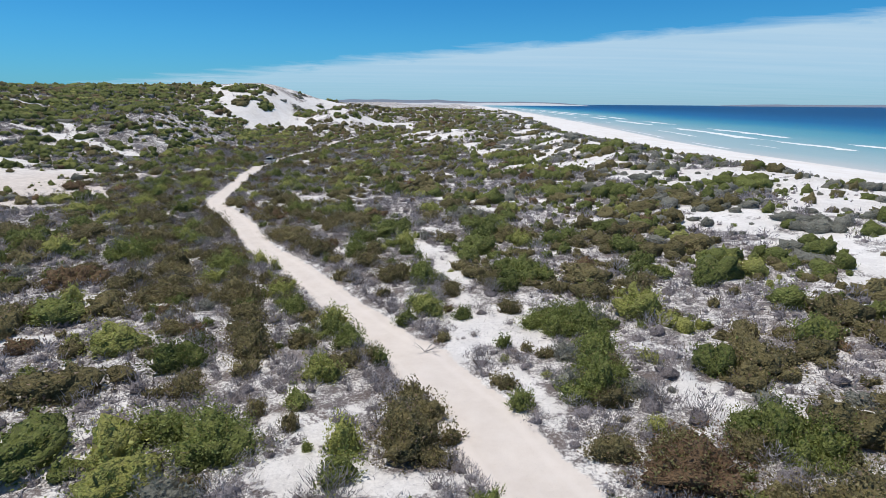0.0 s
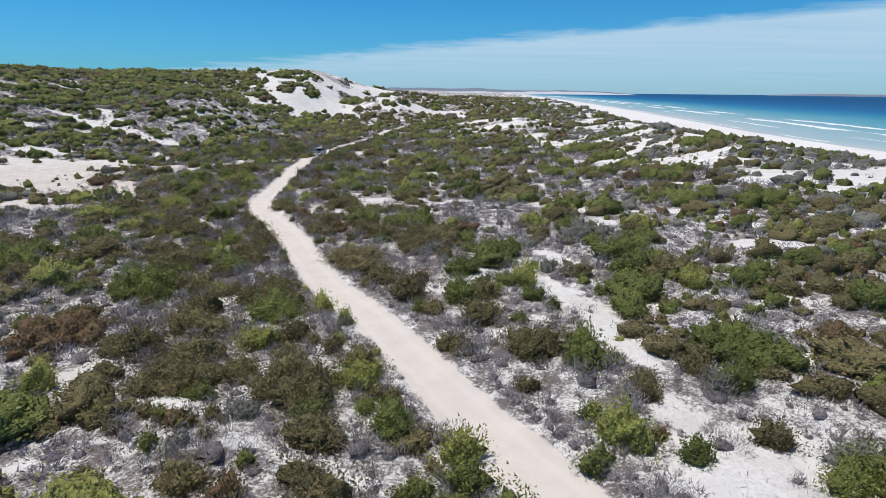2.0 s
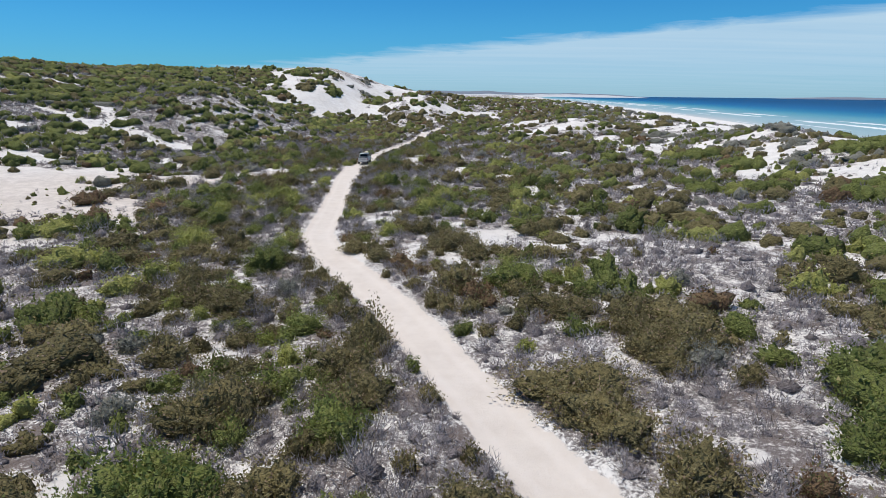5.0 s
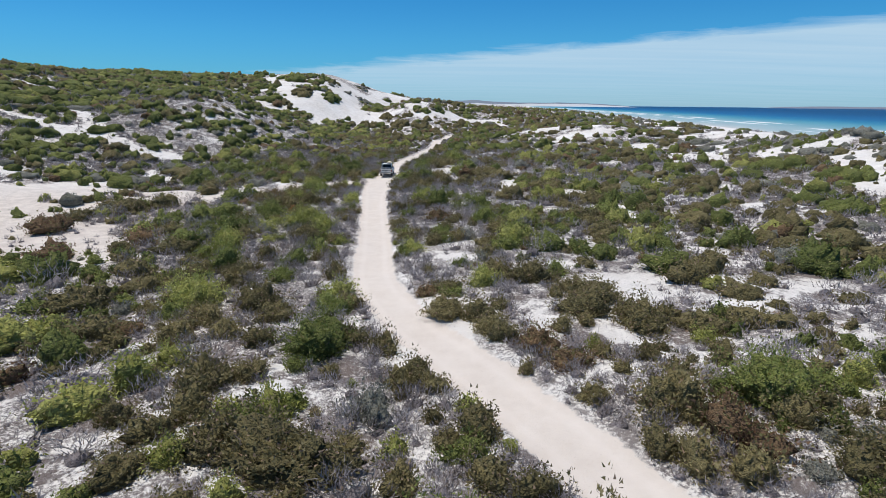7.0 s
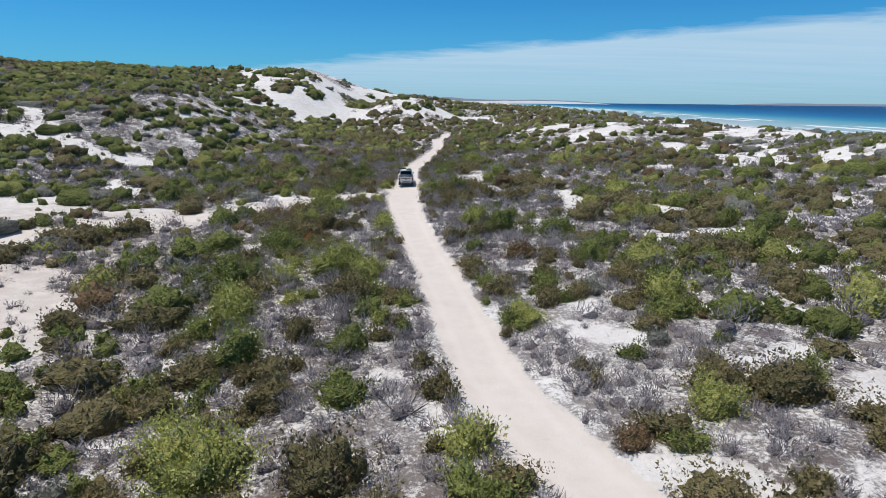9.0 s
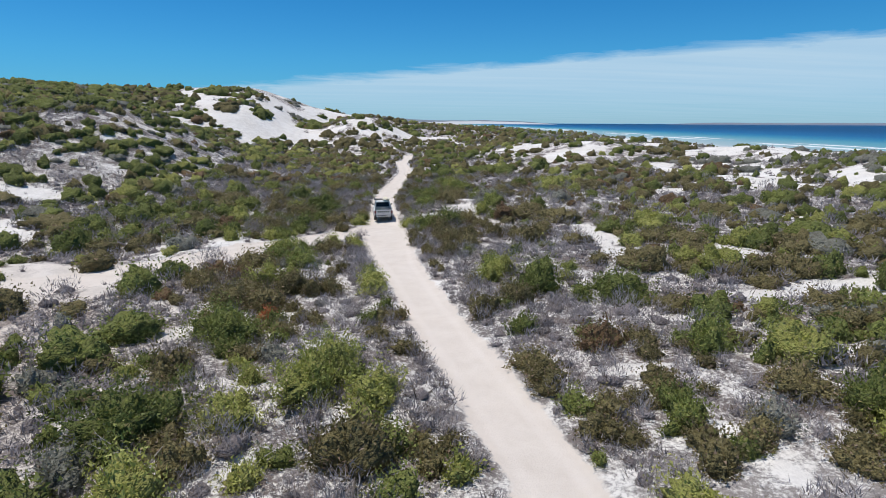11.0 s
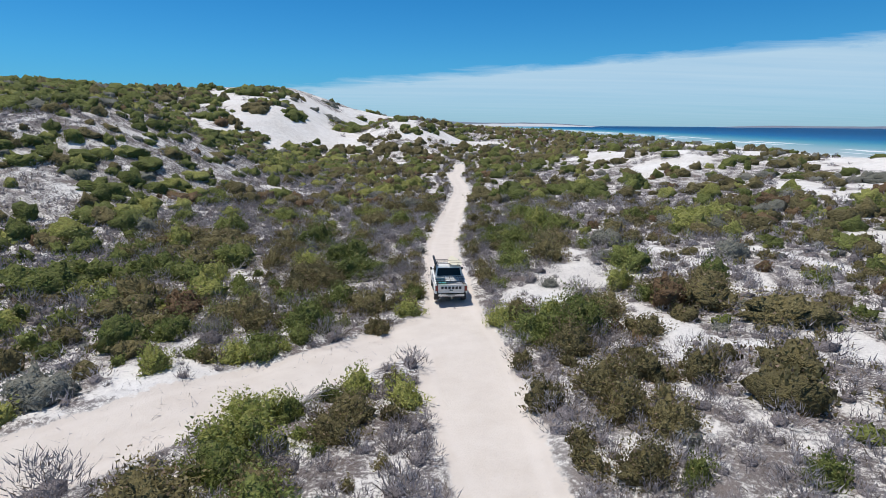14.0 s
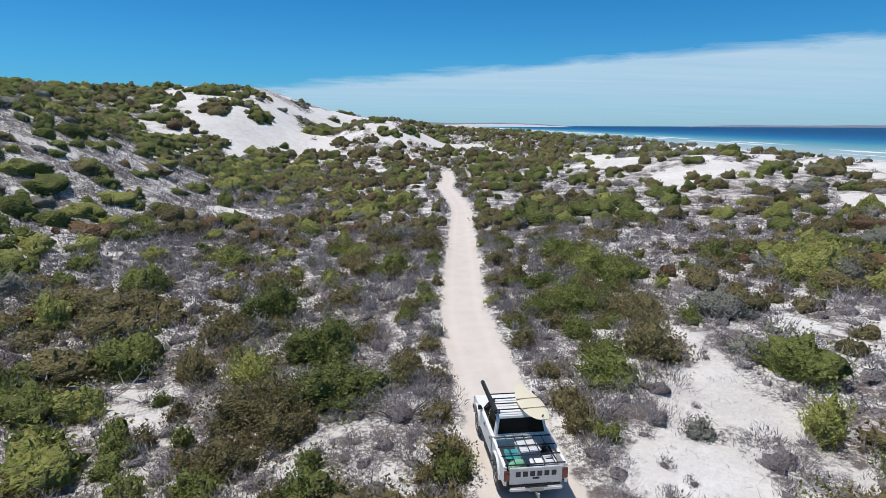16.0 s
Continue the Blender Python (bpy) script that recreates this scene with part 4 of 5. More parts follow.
def twig_cloud(rs, r, h, twigs, width, length):
    """Fine bare twigs that spread up and out through the whole shrub."""
    lobes = 6
    la, lk = rs.rand(lobes) * 6.283, 0.15 + 0.42 * rs.rand(lobes)
    c = np.stack([np.cos(la) * lk * r, np.sin(la) * lk * r, 0 * la], -1)[rs.randint(0, lobes, twigs)]
    a, e = rs.rand(twigs) * 6.283, rs.rand(twigs) ** 0.6
    reach = 0.60 * r
    p = c + np.stack([np.cos(a) * e * reach, np.sin(a) * e * reach, h * np.sqrt(np.clip(1.02 - e * e, 0.04, 1)) * (0.40 + 0.6 * rs.rand(twigs))], -1)
    t = np.stack([np.cos(a) * e, np.sin(a) * e, 0.75 + 0.5 * rs.rand(twigs)], -1) + rs.normal(size=(twigs, 3)) * 0.38
    t /= np.linalg.norm(t, axis=1)[:, None]
    L = length * (0.55 + 0.9 * rs.rand(twigs, 1)) * (0.65 + 0.35 * r)
    s = np.cross(t, rs.normal(size=(twigs, 3)))
    s /= np.linalg.norm(s, axis=1)[:, None] + 1e-9
    w = width * (0.5 + rs.rand(twigs, 1))
    lo, hi = p - t * L, p + t * L * 0.6
    lo[:, 2], hi[:, 2] = np.maximum(lo[:, 2], 0), np.maximum(hi[:, 2], 0.02)
    v = np.stack([lo - s * w, lo + s * w, hi], 1).reshape(-1, 3)
    return v, np.arange(twigs * 3).reshape(-1, 3)


def join(parts):
    v, f, k = [], [], 0
    for a, b in parts:
        v.append(a)
        f.append(b + k)
        k += len(a)
    return np.vstack(v), np.vstack(f)


# kind -> height over radius
HEIGHT = {1: 0.92, 2: 0.84, 3: 0.90, 4: 0.74, 5: 0.78, 6: 0.8, 7: 0.70}


def shrub_arrays(kind, r, level, seed):
    """Foliage of a shrub of radius r; level 0 is the finest. Gives vertices, faces and how many of the last faces are the inner mass."""
    rs = np.random.RandomState(seed)
    h = HEIGHT[kind] * r * (0.85 + 0.3 * rs.rand()) + 0.14
    if kind == 4:
        mass = Mound(rs, r * 0.54, h * 0.34, 5, 0.35).skin(rs, 7, 3, 0.9, 0.4)
        twigs = min(int((280, 84, 36, 17)[level] * (0.2 + r * r)), (1300, 520, 230, 90)[level])
        fine = twig_cloud(rs, r, h, twigs, (0.0115, 0.020, 0.033, 0.056)[level], (0.14, 0.16, 0.19, 0.25)[level])
        v, f = join([fine, mass])
        return v, f, len(mass[1])
    n, rings = int((11, 8.5, 7, 6)[level] + (6, 4, 2.2, 1.3)[level] * r), int((5, 4, 3.6, 3.3)[level] + (2.2, 1.5, 0.8, 0.5)[level] * r)
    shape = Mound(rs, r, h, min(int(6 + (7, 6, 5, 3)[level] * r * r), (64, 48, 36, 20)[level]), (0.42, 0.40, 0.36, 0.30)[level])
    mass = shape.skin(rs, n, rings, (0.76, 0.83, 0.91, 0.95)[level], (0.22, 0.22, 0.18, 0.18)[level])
    count = min(int((820, 190, 40, 11)[level] * (0.2 + r * r)), (6400, 2200, 340, 60)[level])
    size = min(0.8 + 0.2 * r, 1.5)
    blades = shape.leaves(rs, count, (0.092, 0.124, 0.146, 0.20)[level] * size, (0.33, 0.36, 0.42, 0.5)[level], (0.27, 0.24, 0.18, 0.12)[level], (0.30, 0.45, 0.7, 0.85)[level])
    v, f = join([blades, mass])
    return v, f, len(mass[1])


def stem_arrays(r, seed):
    rs = np.random.RandomState(seed)
    v, f = [], []
    for i in range(7):
        a, w = rs.rand() * 6.283, 0.022 + 0.02 * rs.rand()
        p0, p1 = np.array([0.05 * r * math.cos(a), 0.05 * r * math.sin(a), -0.12]), np.array([math.cos(a) * r * 0.6, math.sin(a) * r * 0.6, 0.5 * r * (0.5 + rs.rand() * 0.6)])
        k = len(v)
        side, up = np.array([-math.sin(a), math.cos(a), 0]), np.array([0, 0, 1.0])
        for p, q in ((p0, w), (p1, w * 0.4)):
            v += [p + side * q, p - side * q * 0.5 + up * q * 0.8, p - side * q * 0.5 - up * q * 0.8]
        for j in range(3):
            m = (j + 1) % 3
            f += [(k + j, k + m, k + 3 + m), (k + j, k + 3 + m, k + 3 + j)]
    return np.array(v), np.array(f)


SIZES = (0.45, 0.8, 1.3, 2.1, 3.4)
POOL = {(k, s, lv): [shrub_arrays(k, SIZES[s], lv, 1000 * k + 100 * s + 10 * lv + i) for i in range((4, 3, 3, 3)[lv])] for k in HEIGHT for s in range(5) for lv in range(4)}


def plant():
    """Where every shrub stands: x, y, radius, kind."""
    rs = np.random.RandomState(21)
    cell, grid, out = 3.4, {}, []

    def free(x, y, r, pack):
        ci, cj = int(x // cell), int(y // cell)
        for i in range(ci - 2, ci + 3):
            for j in range(cj - 2, cj + 3):
                for q in grid.get((i, j), ()):
                    if (q[0] - x) ** 2 + (q[1] - y) ** 2 < (pack * (q[2] + r)) ** 2:
                        return False
        return True

    def put(x, y, r, k):
        out.append((x, y, r, k))
        grid.setdefault((int(x // cell), int(y // cell)), []).append((x, y, r))

    for x, y, r, k in MARKED_SHRUBS:
        r = min(r, 4.8)
        if r > 2.3 and away(np.array([x]), np.array([y]), TRACK_LINE)[0] > r + 1.4:
            a0 = rs.rand() * 6.283
            out.append((x, y, r * 0.62, k))
            for i in range(6):
                a, e, q = a0 + i * 1.047 + 0.4 * rs.rand(), r * (0.48 + 0.16 * rs.rand()), r * (0.34 + 0.14 * rs.rand())
                out.append((x + e * math.cos(a), y + e * math.sin(a), q, k if rs.rand() < 0.75 else rs.choice((1, 2, 7))))
        else:
            out.append((x, y, r, k))
        grid.setdefault((int(x // cell), int(y // cell)), []).append((x, y, r * 1.3))
    # grey brush that lines both sides of the track
    for (ax, ay), (bx, by) in zip(TRACK_LINE[:-1], TRACK_LINE[1:]):
        dx, dy = bx - ax, by - ay
        n = math.hypot(dx, dy)
        for s, rank in ((-1, 1.86), (1, 1.86), (-1, 2.8), (1, 2.8)):
            for t in np.arange(0, n, 0.75):
                o, r = rank + 0.5 * rs.rand(), 0.42 + 0.55 * rs.rand()
                x, y = ax + dx / n * t - dy / n * o * s, ay + dy / n * t + dx / n * o * s
                k = 4 if rs.rand() < 0.72 else 2 if rs.rand() < 0.7 else 1
                px, py = np.array([x]), np.array([y])
                if rs.rand() < 0.8 and bare(px, py)[0] < 0.6 and wear(px, py)[0][0] < 0.42 and free(x, y, r, 0.42):
                    put(x, y, r, k)
    # taller brush on the seaward side of the far stretch
    for ax, ay in TRACK_LINE[::1]:
        if 138 < ay < 222:
            x, y, r = ax + 2.9 + 0.7 * rs.rand(), ay + rs.rand(), 1.0 + 0.5 * rs.rand()
            if free(x, y, r, 0.42):
                put(x, y, r, 2 if rs.rand() < 0.6 else 1)
    zones = [(-90, 64, 2, 178, 27000, 0), (-215, -56, 110, 345, 12000, 1), (-215, 68, 2, 400, 32000, 1), (-90, 110, 380, 900, 2600, 2), (-75, 30, 6, 172, 32000, 3), (-40, -20, 40, 60, 1500, 4), (-66, -44, 92, 114, 1900, 4), (-37, -16, 92, 126, 450, 4), (-62, -40, 80, 93, 1300, 4), (-32, -16, 30, 38, 500, 4), (-118, -54, 128, 236, 11000, 5), (-66, -41, 126, 205, 2600, 4), (-130, -52, 122, 245, 3800, 1)]
    for x0, x1, y0, y1, n, z in zones:
        X, Y = x0 + rs.rand(n) * (x1 - x0), y0 + rs.rand(n) * (y1 - y0)
        worn, d = wear(X, Y)
        open_sand = bare(X, Y)
        u = X - shore_x(Y)
        thick = value(X, Y, 13, 22) * 0.6 + value(X, Y, 5, 23) * 0.4
        pick, size, kindv = rs.rand(n), rs.rand(n), rs.rand(n)
        patch, grey = value(X, Y, 10, 24), value(X, Y, 8, 25)
        seen = (X > -0.84 * Y - 9) & (X < 0.84 * Y + 6) & ((Y < 345) | (X > -75))
        for i in range(n):
            if not seen[i] or u[i] > -46 or worn[i] > 0.12:
                continue
            if open_sand[i] > 0.3 and pick[i] > (0.6 if z == 5 else 0.21 if u[i] > -85 and Y[i] < 400 else 0.025 if Y[i] > 240 else 0.22 if z == 3 else 0.05) * (1 - open_sand[i] * 0.6):
                continue
            if pick[i] > (0.55, 0.60, 0.7, 0.66, 0.85, 0.6)[z] + 0.9 * thick[i] + 0.4 * (X[i] < -46 and Y[i] > 118):
                continue
            if z == 3:
                r = 0.25 + 0.45 * size[i]
            else:
                r = 0.55 + 1.05 * size[i] ** 1.5 + (0.35, 0.8, 1.8, 0, 0, 0)[z] * size[i] ** 4 + (0, 0.2, 1.0, 0, -0.1, -0.1)[z]
                if X[i] < -60 and Y[i] > 125 and z < 5:
                    r *= 1.5 if Y[i] < 200 else 1.7
            if open_sand[i] > 0.3:
                r *= (0.75 if z == 3 else 0.6) if Y[i] < 240 else 1.0
            elif u[i] > -90:
                r *= 1.05
            p = kindv[i]
            greys = 0.50 + 0.9 * (grey[i] - 0.45) + 0.22 * (d[i] < 4.2) - 0.24 * float(step((-56 - X[i]) / 20)) + (0.30 if z == 3 else 0.55 if z == 5 else 0)
            if Y[i] > 200 or u[i] > -84:
                greys *= 0.6
            if p < greys:
                k = 4
                r = min(r, 1.5)
            else:
                q = (p - greys) / max(1 - greys, 0.05)
                w = 0.33 + 0.6 * (patch[i] - 0.5) + 0.25 * (X[i] < -58 and Y[i] > 120)
                k = 1 if q < w else 2 if q < 0.79 else 3 if q < 0.89 else 7 if q < 0.96 else 5
                if u[i] > -84 and q > 0.55:
                    k = 7
            if Y[i] < 250 and d[i] < 14:
                r = min(r, max(0.25, d[i] - 1.1))
            if free(X[i], Y[i], r, 0.46 if X[i] < -58 and Y[i] > 125 and z < 5 else (0.50, 0.57, 0.62, 0.50, 0.46, 0.5)[z] * (0.7 if z == 5 else 1)):
                put(X[i], Y[i], r, k)
    return out


SHRUBS = plant()
KIND = {
    1: ("green_shrub", "rounded dense green coastal shrub on white sand", "shrub"),
    2: ("olive_shrub", "dull olive green coastal shrub among grey twigs", "shrub"),
    3: ("yellow_green_shrub", "pale yellow-green leafy coastal shrub on sand", "shrub"),
    4: ("grey_shrub", "bare grey twiggy coastal shrub beside sand", "shrub"),
    5: ("russet_shrub", "russet brown drying coastal shrub among green ones", "shrub"),
    6: ("dead_shrub", "small orange dead shrub on pale sand", "shrub"),
    7: ("silver_shrub", "silvery grey-green dune shrub on white sand", "shrub"),
}
STEM_MESH = []
for i in range(3):
    me = quick_mesh("stem", *stem_arrays(1.0, 77 + i))
    me.materials.append(STEM)
    STEM_MESH.append(me)
POOL_MESH = {}


def pool_mesh(k, s, i):
    if (k, s, i) not in POOL_MESH:
        v, f, inner = POOL[(k, s, 0)][i]
        me = quick_mesh("foliage", v, f)
        me.polygons.foreach_set("use_smooth", np.ones(len(f), bool))
        me.materials.append(LEAF[k])
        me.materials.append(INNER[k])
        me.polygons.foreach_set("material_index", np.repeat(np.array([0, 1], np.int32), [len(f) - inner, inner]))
        POOL_MESH[(k, s, i)] = me
    return POOL_MESH[(k, s, i)]


def grow():
    rs = np.random.RandomState(5)
    P = np.array([(x, y, r, k) for x, y, r, k in SHRUBS])
    Z = ground_z(P[:, 0], P[:, 1])
    # on a slope a shrub is rooted at its downhill side
    hill = np.hypot(land(P[:, 0] + 1, P[:, 1]) - land(P[:, 0] - 1, P[:, 1]), land(P[:, 0], P[:, 1] + 1) - land(P[:, 0], P[:, 1] - 1)) / 2
    Z = Z - np.clip(hill - 0.05, 0, 0.5) * P[:, 2] * 0.6
    off = away(P[:, 0], P[:, 1], TRACK_LINE + np.array([-1.0, 0.0]), 60)
    lanes = np.where((P[:, 1] > 10) & (P[:, 1] < 172), off, 999)
    # rank: the largest shrubs along the driven stretch stand as single things
    single = set()
    for k in KIND:
        mine = [i for i in range(len(P)) if P[i, 3] == k and lanes[i] < 12]
        mine.sort(key=lambda i: lanes[i] - 3 * P[i, 2])
        single.update(mine[:280])
    heap = {}
    for i, (x, y, r, k) in enumerate(P):
        k = int(k)
        s = min(range(5), key=lambda j: abs(math.log(SIZES[j] / r)))
        m = r / SIZES[s]
        turn, sx, sz, lean = rs.rand() * 6.283, 0.82 + 0.36 * rs.rand(), (0.82 + 0.36 * rs.rand()) * min(1.0, (1.55 if y < 260 else 2.4) / max(r, 1.2)), rs.rand()
        if i in single:
            name, label, cat = KIND[k]
            top = new(name)
            top.empty_display_size = 0.2
            top.matrix_basis = Matrix.LocRotScale((x, y, Z[i] - 0.03), Euler((0, 0, turn)), (m * sx, m / sx, m * sz))
            tagged(top, label, cat, "coastal shrubs")
            fol = new("foliage", pool_mesh(k, s, i % 4))
            fol.parent = top
            st = new("stem", STEM_MESH[i % 3])
            st.parent = top
            st.scale = (SIZES[s],) * 3
            continue
        lv = 0 if lanes[i] < 11 else 1 if lanes[i] < 26 else 2 if off[i] < 55 and y < 235 else 3
        pool = POOL[(k, s, lv)]
        v, f, inner = pool[i % len(pool)]
        c, sn = math.cos(turn), math.sin(turn)
        q = v * np.array([m * sx, m / sx, m * sz])
        q = np.stack([q[:, 0] * c - q[:, 1] * sn + x, q[:, 0] * sn + q[:, 1] * c + y, q[:, 2] + Z[i] - 0.03], -1)
        heap.setdefault(k, []).append((q, f, lean, inner))
    for k, items in heap.items():
        v, f = join([(a, b) for a, b, _, _ in items])
        me = quick_mesh("scrub", v, f)
        me.polygons.foreach_set("use_smooth", np.ones(len(f), bool))
        me.attributes.new("tint", "FLOAT", "FACE").data.foreach_set("value", np.repeat(np.array([t for _, _, t, _ in items], np.float32), [len(b) for _, b, _, _ in items]))
        me.materials.append(LEAF[k])
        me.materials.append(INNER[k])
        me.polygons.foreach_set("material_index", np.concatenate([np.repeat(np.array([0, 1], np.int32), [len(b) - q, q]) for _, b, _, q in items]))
        tagged(new(KIND[k][0] + "_scrub", me), KIND[k][1].replace(" shrub", " scrub"), "scrub", kind="stuff")


grow()


def fallen_twigs():
    """Dead twigs and small branches that lie on the sand among the shrubs."""
    rs = np.random.RandomState(33)
    n = 330000
    X, Y = -58 + rs.rand(n) * 76, 8 + rs.rand(n) * 158
    d = away(X, Y, TRACK_LINE, 30)
    keep = (d < 15) & (d > 1.9) & (rs.rand(n) < 0.12 + 0.88 * litter_cover(X, Y) * value(X, Y, 2.2, 44))
    X, Y = X[keep], Y[keep]
    n = len(X)
    a, L, w = rs.rand(n) * 6.283, 0.10 + 0.40 * rs.rand(n) ** 2, 0.006 + 0.010 * rs.rand(n)
    dx, dy = np.cos(a), np.sin(a)
    Z = ground_z(X, Y)
    lift = 0.03 + 0.22 * rs.rand(n) ** 2
    v = np.stack([np.stack([X - dy * w, Y + dx * w, Z + 0.015], -1), np.stack([X + dy * w, Y - dx * w, Z + 0.02], -1), np.stack([X + dx * L, Y + dy * L, Z + lift], -1)], 1).reshape(-1, 3)
    me = quick_mesh("twig_litter", v, np.arange(3 * n).reshape(-1, 3))
    me.materials.append(LEAF[4])
    tagged(new("twig_litter", me), "grey dead twigs lying on pale sand", "twigs", kind="stuff")


fallen_twigs()



# ---- the parked utility truck on the track ----
WHITE = paint("aged_white_paint", (0.88, 0.87, 0.845), 0.5, 0.0, 0.04, 3.0, 0.0, 0.05, (0.78, 0.72, 0.65))
DUSTY = paint("dusty_white_paint", (0.80, 0.765, 0.72), 0.6, 0.0, 0.10, 4.0, 0.0, 0.0, (0.60, 0.52, 0.44))
BLACK = paint("black_plastic", (0.022, 0.022, 0.024), 0.55, 0.0, 0.2, 8.0)
RUBBER = paint("dusty_rubber", (0.075, 0.068, 0.060), 0.9, 0.0, 0.25, 12.0, 0.3)
STEEL = paint("dull_steel_rim", (0.42, 0.41, 0.40), 0.4, 0.8, 0.15, 9.0)
LINER = paint("dark_tray_liner", (0.035, 0.036, 0.038), 0.7, 0.0, 0.2, 7.0)
RED = paint("red_tail_lamp", (0.20, 0.008, 0.008), 0.2, 0.0, 0.1, 20.0, 0.0, 0.6)
AMBER = paint("amber_lamp", (0.20, 0.014, 0.010), 0.2, 0.0, 0.1, 20.0, 0.0, 0.6)
CREAM = paint("cream_surfboard", (0.78, 0.71, 0.52), 0.45, 0.0, 0.06, 3.0)
STRIPE = paint("brown_board_stripe", (0.24, 0.16, 0.09), 0.4)
TEAL = paint("teal_plastic", (0.05, 0.30, 0.32), 0.45)
BLUE = paint("blue_plastic", (0.035, 0.12, 0.46), 0.4)
GREENY = paint("pale_green_cloth", (0.22, 0.48, 0.30), 0.85, 0, 0.2, 14.0)
GREYBOX = paint("pale_grey_plastic", (0.70, 0.71, 0.72), 0.5)
LETTER = paint("dark_grey_marking", (0.03, 0.028, 0.03), 0.5)
PLATE = paint("plain_plate", (0.50, 0.48, 0.44), 0.5)


def glass_material():
    m, n = material("dark_car_glass")
    finish(n, n.add("ShaderNodeBsdfPrincipled", {"Base Color": (0.010, 0.011, 0.012, 1), "Roughness": 0.12, "IOR": 1.45, "Specular IOR Level": 0.3}).outputs[0])
    return m


GLASS = glass_material()


def part(name, bm, mat, parent, label=""):
    me = bpy.data.meshes.new(name)
    bmesh.ops.recalc_face_normals(bm, faces=bm.faces)
    bm.to_mesh(me)
    bm.free()
    me.materials.append(mat)
    ob = new(name, me)
    ob.parent = parent
    if label:
        ob["label"] = label
    return ob


def soften(bm, w, seg=2):
    bmesh.ops.bevel(bm, geom=list(bm.edges), offset=w, segments=seg, affect="EDGES", clamp_overlap=True)
    return bm


def box(x0, x1, y0, y1, z0, z1, w=0.012):
    bm = bmesh.new()
    bmesh.ops.create_cube(bm, size=1, matrix=Matrix.Translation(((x0 + x1) / 2, (y0 + y1) / 2, (z0 + z1) / 2)) @ Matrix.Diagonal((x1 - x0, y1 - y0, z1 - z0, 1)))
    return soften(bm, w) if w else bm


def tube(a, b, r, n=10):
    a, b = Vector(a), Vector(b)
    bm = bmesh.new()
    m = Matrix.Translation((a + b) / 2) @ (b - a).to_track_quat("Z", "Y").to_matrix().to_4x4()
    bmesh.ops.create_cone(bm, cap_ends=True, segments=n, radius1=r, radius2=r, depth=(b - a).length, matrix=m)
    return bm


def loft(sections, close=True):
    """Skin over rings of equal length, with closed ends."""
    bm = bmesh.new()
    rings = [[bm.verts.new(p) for p in s] for s in sections]
    for a, b in zip(rings[:-1], rings[1:]):
        for i in range(len(a)):
            j = (i + 1) % len(a)
            bm.faces.new((a[i], a[j], b[j], b[i]))
    if close:
        bm.faces.new(rings[0][::-1])
        bm.faces.new(rings[-1])
    return bm


def arch(cy, cz, r, n=8):
    """Points over a wheel opening, from its front foot to its rear foot."""
    return [(cy + r * math.cos(math.pi * i / n), cz + r * math.sin(math.pi * i / n)) for i in range(n + 1)]


def side_loft(profile, rows):
    """A side profile (y, z) skinned across the width; rows: x, inset."""
    cy = sum(p[0] for p in profile) / len(profile)
    cz = sum(p[1] for p in profile) / len(profile)
    return loft([[(x, y + (cy - y) * k, z + (cz - z) * k) for y, z in profile] for x, k in rows])


def quad_pane(corners, out, thick=0.012):
    """A pane of glass over four corners, a little proud along out."""
    out = Vector(out).normalized()
    lo = [Vector(c) + out * 0.004 for c in corners]
    return soften(loft([[tuple(v) for v in lo], [tuple(v + out * thick) for v in lo]]), 0.003, 1)


def build_wheel(parent, x, y):
    r, w = 0.365, 0.13
    holder = part("tyre", wheel_rings(r, w), RUBBER, parent, "dusty black off-road tyre")
    holder.location = (x, y, r)
    s = 1 if x > 0 else -1
    ring = lambda rad, px: [(px, rad * math.cos(6.2832 * i / 20), rad * math.sin(6.2832 * i / 20)) for i in range(20)]
    bm = loft([ring(0.215, s * 0.09), ring(0.225, s * 0.132), ring(0.19, s * 0.125), ring(0.16, s * 0.07), ring(0.07, s * 0.085), ring(0.05, s * 0.12), ring(0.02, s * 0.125)])
    part("rim", bm, STEEL, holder, "dull steel wheel rim")


def wheel_rings(r, w):
    ring = lambda rad, px: [(px, rad * math.cos(6.2832 * i / 28), rad * math.sin(6.2832 * i / 28)) for i in range(28)]
    bm = loft([ring(0.215, -w * 0.85), ring(0.27, -w), ring(r - 0.03, -w * 0.97), ring(r, -w * 0.75), ring(r - 0.006, 0), ring(r, w * 0.75), ring(r - 0.03, w * 0.97), ring(0.27, w), ring(0.215, w * 0.85)])
    return bm


